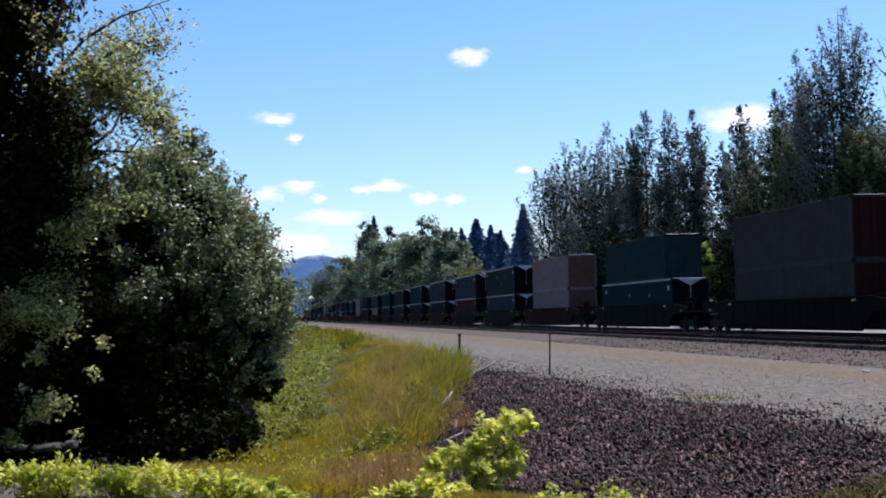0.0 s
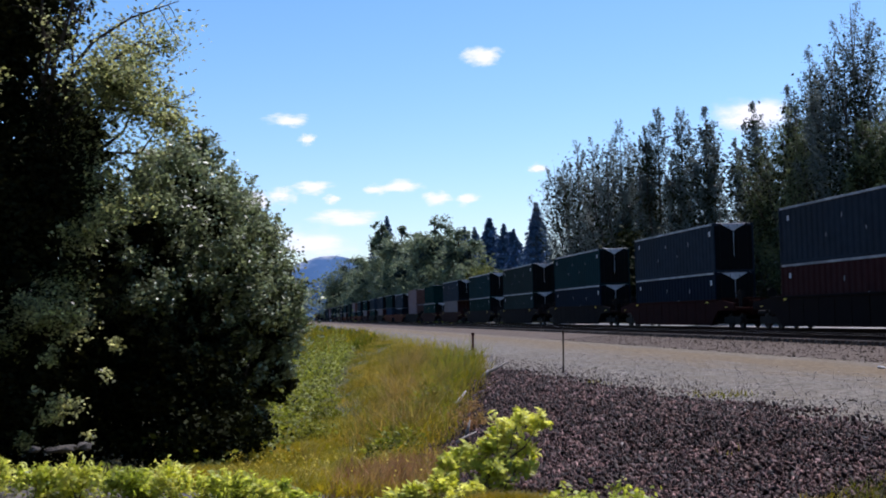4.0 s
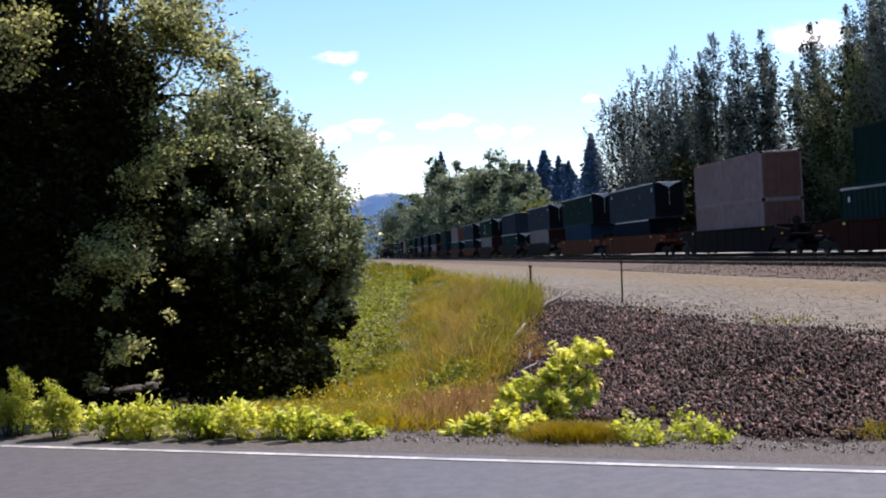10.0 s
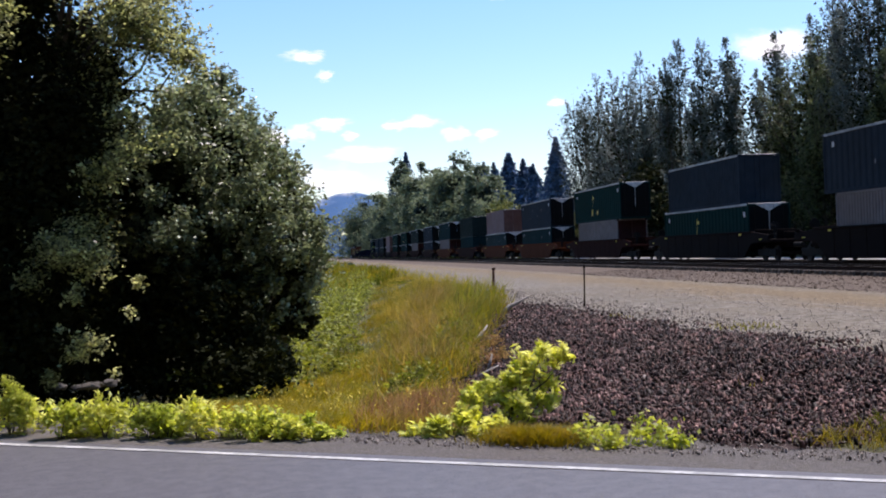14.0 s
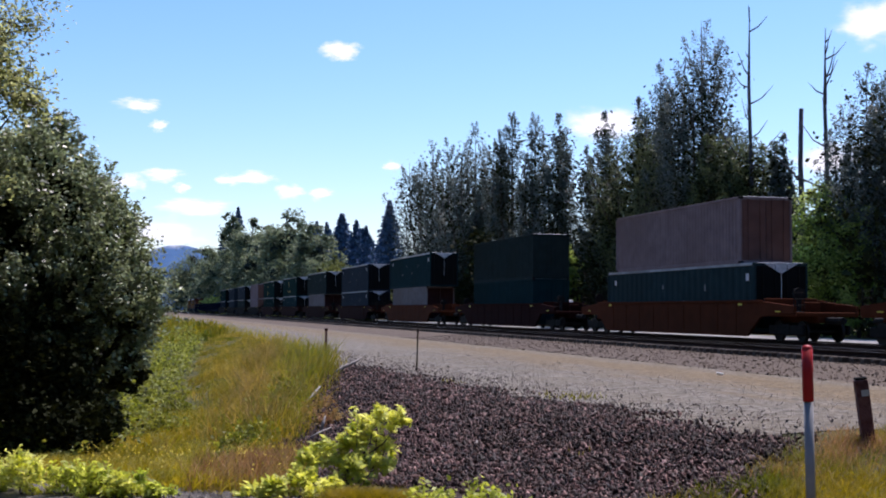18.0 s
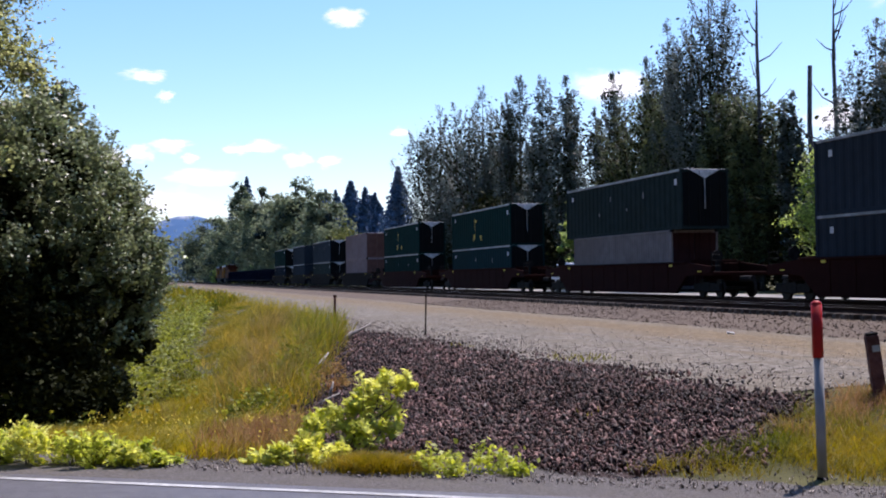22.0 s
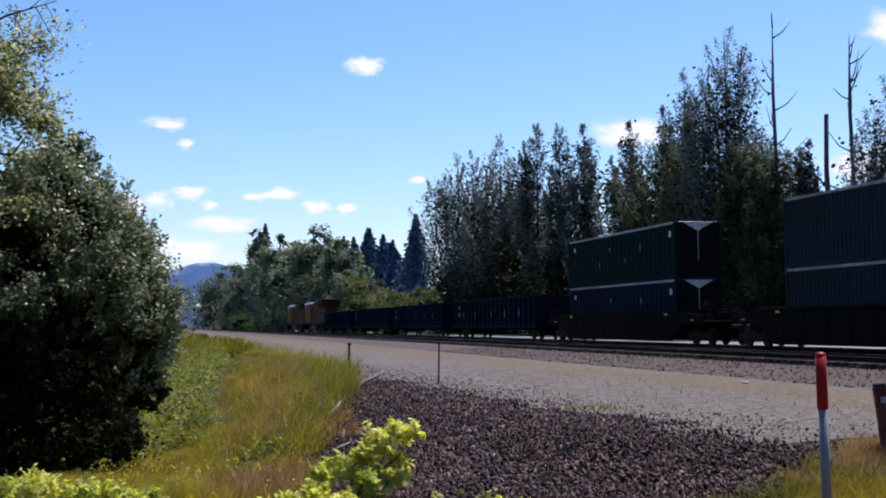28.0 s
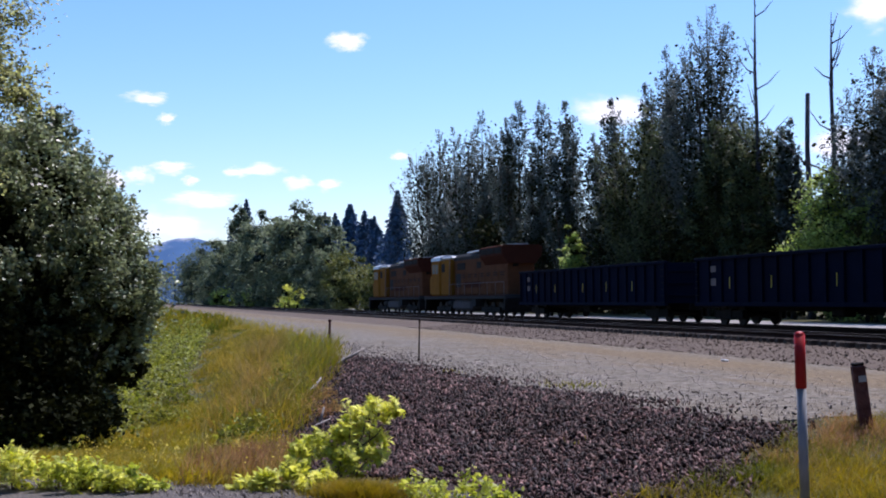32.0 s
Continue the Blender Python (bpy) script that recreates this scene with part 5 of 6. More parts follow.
# azimuth, elevation, half width and half height in degrees
for az, el, w, h in [(9.81, 11.94, 1.1, 0.55), (0.73, 9.13, 1.3, 0.38), (1.52, 8.28, 0.55, 0.3), (5.91, 6.05, 1.2, 0.4), (4.73, 5.94, 0.8, 0.3), (3.27, 4.57, 1.9, 0.5),
                     (1.6, 3.4, 2.6, 0.9), (0.35, 5.72, 0.9, 0.42), (-0.9, 5.5, 1.0, 0.6), (8.88, 5.37, 0.8, 0.35), (7.5, 5.4, 0.8, 0.45), (2.6, 5.5, 0.5, 0.25),
                     (22.0, 8.75, 2.1, 0.9), (12.28, 6.68, 0.6, 0.28), (34.2, 12.6, 2.4, 1.2), (32.2, 6.9, 1.8, 1.0), (1.73, 6.05, 1.1, 0.35), (36, 13.6, 2.2, 0.8)]:
    d = 3600.0
    a, e = radians(az), radians(el)
    p = Vector((d * math.sin(a) * math.cos(e), d * math.cos(a) * math.cos(e), 1.6 + d * math.sin(e)))
    g = [(x / 2 - 1, y / 2 - 1, 0.06 * math.sin(x * 2.1) * math.sin(y * 1.7)) for y in range(5) for x in range(5)]
    c = link("cloud", g, [(j * 5 + i, j * 5 + i + 1, j * 5 + i + 6, j * 5 + i + 5) for j in range(4) for i in range(4)], M["cloud"])
    c.matrix_world = look(p, (0, 0, 1.6)) @ Matrix.Diagonal((d * math.tan(radians(w * 1.4)), d * math.tan(radians(h * 1.5)), 60, 1))
    tagged(c, "small white fair-weather cloud", "cloud", "clouds", "structure")

# ---- posts and litter ----
post = tagged(new("marker_post"), "round marker post with a red cap on a pale grey pipe", "post")
post.matrix_world = pose(4.97, 8.38, 0, 0, -1.0, 0)
bm = rod((0, 0, -0.1), (0, 0, 0.95), 0.036, seg=20)
part("pipe", bm, M["post_grey"], post, "pale grey plastic pipe", True)
bm = rod((0, 0, 0.93), (0, 0, 1.33), 0.041, seg=20)
bmesh.ops.create_uvsphere(bm, u_segments=20, v_segments=8, radius=0.041, matrix=Matrix.Translation((0, 0, 1.33)) @ Matrix.Diagonal((1, 1, 0.75, 1)))
part("cap", bm, M["red"], post, "glossy red cap", True)
part("collar", rod((0, 0, -0.02), (0, 0, 0.035), 0.055, 0.04, seg=14), M["steel_dark"], post, "dark collar at the ground")
post = tagged(new("wooden_post"), "short leaning weathered wooden post in the grass", "post")
post.matrix_world = Matrix.Translation((6.93, 10.55, 0.2)) @ Matrix.Rotation(radians(-6.5), 4, Vector((0.545, 0.84, 0))) @ pose(0, 0, 0, 0, 0, -20)
part("shaft", box(-0.06, 0.06, -0.06, 0.06, -0.1, 0.76, 0.012), M["wood_post"], post)
part("top_cut", box(-0.055, 0.055, -0.055, 0.055, 0.76, 0.785, 0.01), M["steel_dark"], post, "dark weathered cut top")
part("tag", box(-0.02, 0.05, -0.068, -0.06, 0.60, 0.66), M["white"], post, "small white tag")
for x, y, h, w, m in ((4.92, 31.07, 0.72, 0.028, "wood_post"), (5.49, 23.48, 0.82, 0.014, "rail")):
    st = tagged(new("survey_stake"), "thin dark stake at the edge of the gravel bench", "stake", "stakes")
    st.matrix_world = pose(x, y, 0.36, 1, 1, 15)
    part("shaft", box(-w, w, -w * 0.6, w * 0.6, -0.1, h, 0.004), M[m], st)
    part("tip", box(-w * 1.3, w * 1.3, -w, w, h, h + 0.06, 0.004), M["loco_red"] if w > 0.02 else M[m], st, "painted tip")
bm = box(-0.11, 0.11, -0.05, 0.05, 0, 0.06, 0.02)
lit = tagged(new("litter"), "white crumpled litter on the ballast", "litter")
lit.matrix_world = pose(13.8, 27.0, 0.09, 4, 8, 30)
part("carton", bm, M["litter"], lit)
sticks = tagged(new("dead_branch"), "pale dead branch on the edge of the bank", "branch")
tubes("stick", [([(4.02, 24.3, 0.34), (4.2, 24.5, 0.46), (4.35, 24.55, 0.5), (4.62, 24.6, 0.64)], [0.045, 0.04, 0.035, 0.018])], M["driftwood"], sticks)
tubes("twig", [([(2.9, 20.4, 0.08), (3.08, 20.8, 0.2), (3.2, 21.0, 0.3)], [0.035, 0.03, 0.014])], M["driftwood"], sticks)
tubes("twig", [([(2.45, 16.3, -0.06), (2.5, 16.3, 0.08), (2.54, 16.35, 0.2)], [0.022, 0.02, 0.01])], M["driftwood"], sticks)
tubes("twig", [([(2.3, 16.0, -0.05), (2.42, 16.1, 0.0), (2.6, 16.2, 0.06)], [0.018, 0.016, 0.008])], M["driftwood"], sticks)


for i, (x, y, w, h) in enumerate([(-2.36, 14.1, 0.17, 0.05), (-2.12, 14.2, 0.1, 0.05), (-2.62, 14.0, 0.1, 0.04)]):
    rock = tagged(new("rock"), "pale weathered flat rock in the shade of the bush", "rock", "pale rocks")
    bm = bmesh.new()
    bmesh.ops.create_icosphere(bm, subdivisions=3, radius=1.0)
    for q in bm.verts:
        b = 1 + 0.16 * math.sin(q.co.x * 3.1 + i) + 0.12 * math.sin(q.co.y * 5.3 + q.co.z * 4.1 + 2 * i)
        q.co = Vector((q.co.x * w * b, q.co.y * w * 0.7 * b, max(-0.5, min(0.75, q.co.z)) * h * b))
    rock.matrix_world = pose(x, y, 0.25 + 0.01 * i, 4 * i, -4, 40 * i)
    part("stone", bm, M["shoulder"], rock, "", True)
for i, (x, y, w) in enumerate([(3.32, 13.1, 0.05), (3.62, 12.8, 0.055), (3.18, 12.2, 0.04), (4.35, 19.8, 0.06), (2.75, 12.2, 0.045), (4.6, 17.2, 0.05), (4.45, 12.3, 0.04), (4.35, 11.2, 0.035), (3.4, 11.6, 0.05),
                               (5.1, 13.6, 0.05), (3.7, 20.6, 0.055), (3.3, 19.6, 0.05)]):
    rock = tagged(new("pale_stone"), "pale angular stone among the dark crushed stones", "stone", "pale stones")
    rock.matrix_world = pose(x, y, float(height(x, y)) + w * 0.45, 14 * math.sin(i * 2), 11 * math.cos(i * 3), 47 * i)
    link("stone", [(a * w * (1.0 + 0.25 * math.sin(i)), b * w * 0.7, c * w * 0.55) for a, b, c in STONE_V], STONE_F, M["pebble"], rock)


truck_mat = material("white_truck_paint", (0.62, 0.63, 0.66), (0.74, 0.75, 0.78), 2.0, 0.35, c=(0.5, 0.5, 0.52), spec=0.5)
ob = tagged(new("utility_truck"), "white utility truck parked on the road beyond the railway", "truck")
ob.matrix_world = pose(36.0, 99.0, 0.14)
part("body", box(-1.0, 1.0, -3.0, 3.0, 0.65, 1.5, 0.1), truck_mat, ob, "white lower body", True)
cab = part("cab", box(-0.92, 0.92, -1.1, 1.0, 1.46, 2.42, 0.18), truck_mat, ob, "white cab", True)
part("hood", box(-0.95, 0.95, 1.0, 2.9, 1.42, 1.66, 0.09), truck_mat, ob, "white hood", True)
part("windshield", box(-0.78, 0.78, 0.98, 1.03, 1.68, 2.2), M["glass"], cab)
part("rear_window", box(-0.78, 0.78, -1.13, -1.09, 1.7, 2.2), M["glass"], cab, "dark rear window")
for sy in (-1, 1):
    part("bumper", box(-1.02, 1.02, min(sy * 2.96, sy * 3.1), max(sy * 2.96, sy * 3.1), 0.5, 0.8, 0.04), M["steel_dark"], ob)
for sx in (-1, 1):
    part("bed_rail", box(min(sx * 0.88, sx * 1.0), max(sx * 0.88, sx * 1.0), -2.96, -1.1, 1.48, 1.66, 0.03), truck_mat, ob)
    for y0, y1 in ((-0.9, -0.05), (0.05, 0.8)):
        part("side_window", box(min(sx * 0.91, sx * 0.932), max(sx * 0.91, sx * 0.932), y0, y1, 1.68, 2.2), M["glass"], cab)
    part("mirror", box(min(sx * 1.0, sx * 1.2), max(sx * 1.0, sx * 1.2), 0.85, 0.95, 1.6, 1.9, 0.02), M["steel_dark"], cab)
    for y in (1.9, -1.9):
        part("wheel", rod((sx * 0.76, y, 0.42), (sx * 1.01, y, 0.42), 0.42, seg=20), M["steel_dark"], ob)
for x, y, h in ((18.8, 557.0, 10.0), (24.6, 577.0, 10.2)):
    sg = tagged(new("signal_mast"), "dark railway signal mast beside the distant track", "signal", "railway signals")
    sg.matrix_world = pose(x, y, 0.05)
    part("mast", rod((0, 0, 0), (0, 0, h - 0.6), 0.13, 0.1), M["steel_dark"], sg)
    part("backboard", box(-0.45, 0.45, -0.06, 0.0, h - 1.5, h, 0.04), M["steel_dark"], sg)
    hd = part("signal_head", box(-0.28, 0.28, 0.0, 0.3, h - 1.35, h - 0.15, 0.03), M["steel_dark"], sg)
    for k in range(3):
        part("hood", rod((0, -0.06, h - 0.35 - 0.4 * k), (0, -0.35, h - 0.35 - 0.4 * k), 0.13, seg=10), M["steel_dark"], hd)
    part("base_box", box(-0.4, 0.4, -0.3, 0.3, 0, 1.2, 0.03), M["post_grey"], sg, "pale equipment box")

# ---- the train ----
SPEED = 26.0                              # metres a second, towards the road
TRAIN = []                                # (thing, x, y at the start, z)


def truck(parent, y, base=1.75, r=0.42, axles=2):
    """A bogie under a car: side frames, and wheels as sub-parts."""
    span = base * (axles - 1) / 2
    bm = bmesh.new()
    for sx in (-1.0, 1.0):
        add_box(bm, sx - 0.07, sx + 0.07, y - span - 0.45, y + span + 0.45, 0.28, 0.66, 0.03)
        add_box(bm, sx - 0.09, sx + 0.09, y - 0.35, y + 0.35, 0.25, 0.72, 0.03)
    add_box(bm, -1.0, 1.0, y - 0.18, y + 0.18, 0.5, 0.72)
    tr = part("truck", bm, M["steel_dark"], parent, "dark cast-steel truck")
    for k in range(axles):
        yy = y - span + k * base
        for sx in (-0.78, 0.78):
            w = rod((sx - 0.065, yy, r), (sx + 0.065, yy, r), r, seg=20)
            add_rod(w, (sx - 0.075, yy, r), (sx + 0.075, yy, r), r * 0.35, seg=10)
            part("wheel", w, M["wheel"], tr)
        part("axle", rod((-0.75, yy, r), (0.75, yy, r), 0.08), M["wheel"], tr)
    return tr


def well_car(colour, half=8.4):
    car = tagged(new("well_car"), {"well_red": "red-brown", "well_ochre": "ochre-brown", "well_dark": "dark rusty"}[colour] + " double-stack well car on the far track",
                 "rail car", "freight train cars")
    for sx in (-1, 1):
        bm = bmesh.new()
        x0, x1 = sorted((sx * 1.33, sx * 1.45))
        prof = [(-half - 3.1, 1.15), (-half - 0.5, 0.98), (-half + 0.7, 0.16), (half - 0.7, 0.16), (half + 0.5, 0.98), (half + 3.1, 1.15),
                (half + 3.1, 1.42), (half + 0.6, 1.62), (-half - 0.6, 1.62), (-half - 3.1, 1.42)]
        vs = [[bm.verts.new((x, yy, zz)) for yy, zz in prof] for x in (x0, x1)]
        bm.faces.new(vs[0])
        bm.faces.new(vs[1][::-1])
        for i in range(len(prof)):
            j = (i + 1) % len(prof)
            bm.faces.new((vs[0][i], vs[1][i], vs[1][j], vs[0][j]))
        bmesh.ops.recalc_face_normals(bm, faces=bm.faces)
        side = part("side_sill", bm, M[colour], car)
        bm = bmesh.new()
        add_box(bm, min(sx * 1.33, sx * 1.52), max(sx * 1.33, sx * 1.52), -half - 0.5, half + 0.5, 1.58, 1.68, 0.015)
        part("top_chord", bm, M[colour], side)
        for i in range(9):
            yy = -half + 1.6 + i * (2 * half - 3.2) / 8
            part("rib", box(min(sx * 1.45, sx * 1.468), max(sx * 1.45, sx * 1.468), yy - 0.05, yy + 0.05, 0.22, 1.58), M[colour], side)
    for sy in (-1, 1):
        bm = bmesh.new()
        y0, y1 = sorted((sy * (half + 0.3), sy * (half + 3.2)))
        add_box(bm, -1.4, 1.4, y0, y1, 1.0, 1.18, 0.03)
        add_box(bm, -0.45, 0.45, y0, y1, 0.75, 1.0)
        part("end_platform", bm, M[colour], car)
        part("coupler", rod((0, sy * (half + 3.1), 0.85), (0, sy * (half + 4.3), 0.85), 0.14), M["steel_dark"], car)
        truck(car, sy * (half + 1.8))
        bm = bmesh.new()
        for k in range(4):
            add_rod(bm, (-1.4, sy * (half + 3.05), 1.2 + 0.25 * k), (-0.95, sy * (half + 3.05), 1.2 + 0.25 * k), 0.015, seg=6)
        for xx in (-1.4, -0.95):
            add_rod(bm, (xx, sy * (half + 3.05), 1.1), (xx, sy * (half + 3.05), 2.1), 0.018, seg=6)
        part("ladder", bm, M["steel_dark"], car)
        part("step_plate", box(-1.46, -1.1, sy * (half + 1.9) - 0.2, sy * (half + 1.9) + 0.2, 1.18, 1.23, 0.01), M["yellow"], car, "small yellow step plate")
        part("reflector", box(-1.475, -1.45, sy * (half - 1.2) - 0.16, sy * (half - 1.2) + 0.16, 1.46, 1.56), M["yellow"], car, "yellow reflector plate")
        part("hand_brake", rod((-0.7, sy * (half + 2.2), 1.9), (-0.7, sy * (half + 2.28), 1.9), 0.26, seg=14), M["steel_dark"], car, "dark hand brake wheel")
        part("brake_stand", box(-0.78, -0.62, sy * (half + 2.24) - 0.06, sy * (half + 2.24) + 0.06, 1.18, 1.9, 0.01), M["steel_dark"], car)
        part("container_stop", box(-1.2, 1.2, min(sy * (half + 0.35), sy * (half + 0.5)), max(sy * (half + 0.35), sy * (half + 0.5)), 1.18, 1.75, 0.02), M[colour], car)
        part("brake_box", box(0.3, 0.8, min(sy * (half + 0.9), sy * (half + 1.4)), max(sy * (half + 0.9), sy * (half + 1.4)), 1.18, 1.6, 0.03), M[colour], car)
    part("well_floor", box(-1.33, 1.33, -half + 0.6, half - 0.6, 0.28, 0.34), M["steel_dark"], car)
    return car


def container(length, tall, colour, end="", ribs=0.30, rail=False, pennant=False, marks="", doors="", words="grey"):
    """A container with its base at z 0, its length along y, its doors at the -y end."""
    half, w = length / 2, 1.25
    ob = tagged(new("shipping_container"), words, "container", "containers on the train")
    v, zs = [], (0.14, tall - 0.1)
    ys, n = [], int(length / ribs)
    step = (length - 0.3) / n
    for i in range(n):
        y = -half + 0.15 + i * step
        ys += [(y, 0.0), (y + step * 0.35, 0.0), (y + step * 0.5, 0.035), (y + step * 0.85, 0.035)]
    ys.append((half - 0.15, 0.0))
    ring = [(-w + 0.015 + d, y) for y, d in ys] + [(w - 0.015 - d, y) for y, d in reversed(ys)]
    k = len(ring)
    v = [(x, y, z) for z in zs for x, y in ring]
    f = [(i, (i + 1) % k, k + (i + 1) % k, k + i) for i in range(k)]
    body = link("side_shell", v, f, M[colour], ob)
    bm = bmesh.new()
    for sx in (-1, 1):
        x0, x1 = sorted((sx * w, sx * (w - 0.09)))
        add_box(bm, x0, x1, -half, half, 0.0, 0.16, 0.01)
        for sy in (-1, 1):
            y0, y1 = sorted((sy * half, sy * (half - 0.17)))
            add_box(bm, x0 - 0.004 * (sx < 0), x1 + 0.004 * (sx > 0), y0, y1, 0.0, tall, 0.01)
    for sy in (-1, 1):
        y0, y1 = sorted((sy * half, sy * (half - 0.09)))
        add_box(bm, -w + 0.09, w - 0.09, y0, y1, tall - 0.13, tall - 0.01)
        add_box(bm, -w + 0.09, w - 0.09, y0, y1, 0.0, 0.14)
    part("frame", bm, M[colour], ob)
    bm = bmesh.new()
    for sx in (-1, 1):
        x0, x1 = sorted((sx * w, sx * (w - 0.07)))
        add_box(bm, x0 - 0.006 * (sx < 0), x1 + 0.006 * (sx > 0), -half, half, tall - 0.11, tall, 0.008)
    part("top_rail", bm, M["rail_pale"] if rail else M[colour], ob, "pale top rail" if rail else "")
    bm = bmesh.new()
    add_box(bm, -w + 0.06, w - 0.06, -half + 0.08, half - 0.08, tall - 0.06, tall + 0.012, 0.01)
    part("roof", bm, M["roof"], ob, "pale roof, sun glint on its edges put into its colour")
    part("front_wall", box(-w + 0.09, w - 0.09, half - 0.06, half - 0.03, 0.14, tall - 0.13), M[colour], ob)
    for sx in (-1, 1):
        x0, x1 = sorted((sx * 0.015, sx * (w - 0.1)))
        bm = box(x0, x1, -half + 0.03, -half + 0.08, 0.15, tall - 0.14, 0.008)
        for q in range(4):
            zz = 0.3 + q * (tall - 0.6) / 4
            add_box(bm, x0 + 0.08, x1 - 0.08, -half + 0.015, -half + 0.03, zz, zz + (tall - 0.6) / 4 - 0.12)
        d = part("door", bm, M[doors or end or colour], ob)
        for off in (0.28, 0.85):
            part("lock_rod", rod((sx * off, -half + 0.0, 0.1), (sx * off, -half + 0.0, tall - 0.08), 0.02, seg=6), M[doors or end or colour] if not pennant else M["steel_dark"], d)
    for sx in (-1, 1):
        for sy in (-1, 1):
            for z in (0.0, tall - 0.11):
                x0, x1 = sorted((sx * (w + 0.008), sx * (w - 0.17)))
                y0, y1 = sorted((sy * (half + 0.006), sy * (half - 0.17)))
                part("corner_casting", box(x0, x1, y0, y1, z, z + 0.115, 0.01), M["steel_dark"] if not rail else M[colour], ob)
    if pennant:
        link("pennant", [(-0.78, -half - 0.012, tall - 0.03), (0.78, -half - 0.012, tall - 0.03), (0.0, -half - 0.012, tall - 0.46),
                         (-0.78, -half - 0.004, tall - 0.03), (0.78, -half - 0.004, tall - 0.03), (0.0, -half - 0.004, tall - 0.46)],
             [(0, 2, 1), (3, 4, 5), (0, 1, 4, 3), (1, 2, 5, 4), (2, 0, 3, 5)], M["white"], ob, "white triangle at the top of the door end")
        # pale strip added for the glint on a lock rod
        part("seal_strip", box(-0.012, 0.012, -half - 0.012, -half + 0.0, tall * 0.34, tall - 0.46), M["roof"], ob, "thin pale strip for the glint on a lock rod")
    if marks:
        link("placard", [(-w - 0.012, -half + 0.45 + a, b) for a, b in ((0, tall - 0.75), (0.28, tall - 0.75), (0.28, tall - 0.45), (0, tall - 0.45))], [(0, 3, 2, 1)], M["white"], ob,
             "small white placard")
        link("placard", [(-w - 0.012, half - 1.3 + a, b) for a, b in ((0, tall - 0.7), (0.25, tall - 0.7), (0.25, tall - 0.45), (0, tall - 0.45))], [(0, 3, 2, 1)], M["white"], ob,
             "small white placard")
        for yy, z0, hh in ((-3.6, 1.75, 0.3), (-1.4, 1.2, 0.16), (0.9, 1.9, 0.22), (2.6, 1.1, 0.2)) if marks == "white" else ():
            link("lettering_bar", [(-w - 0.012, yy + a, b) for a, b in ((0, z0), (0.09, z0), (0.09, z0 + hh), (0, z0 + hh))], [(0, 3, 2, 1)], M["rail_pale"], ob, "small pale bar of lettering")
        if marks == "yellow":
            for yy, z0, z1, ww in ((1.25, 0.55, 1.0, 0.2), (1.05, 0.7, 1.1, 0.12), (1.0, 1.35, 2.3, 0.06), (-0.75, 0.55, 0.95, 0.2), (-0.4, 0.7, 0.95, 0.1), (0.62, 1.95, 2.15, 0.3)):
                link("lettering_bar", [(-w - 0.012, yy + a, b) for a, b in ((0, z0), (ww, z0), (ww, z1), (0, z1))], [(0, 3, 2, 1)], M["yellow"], ob, "yellow bar of lettering")
    return ob


WORDS = {"green": "bright green", "deep_green": "dark green", "teal": "dark teal", "sea": "faded sea-green", "slate": "slate-blue", "slate_green": "grey-green", "navy": "dark navy", "blue": "blue",
         "grey": "grey", "pale": "pale grey", "beige": "dusty pink-beige", "maroon": "maroon"}
ENDS = {"pale": "maroon", "beige": "rust", "grey": "maroon"}
PROTO = {}


def place(proto, key, c):
    """The first of a kind is used itself, the next ones are copies."""
    if key in PROTO:
        ob = copy_thing(PROTO[key], Matrix.Identity(4))
    else:
        ob = PROTO[key] = proto()
    return ob


L53, L45, L40 = 16.15, 13.72, 12.19
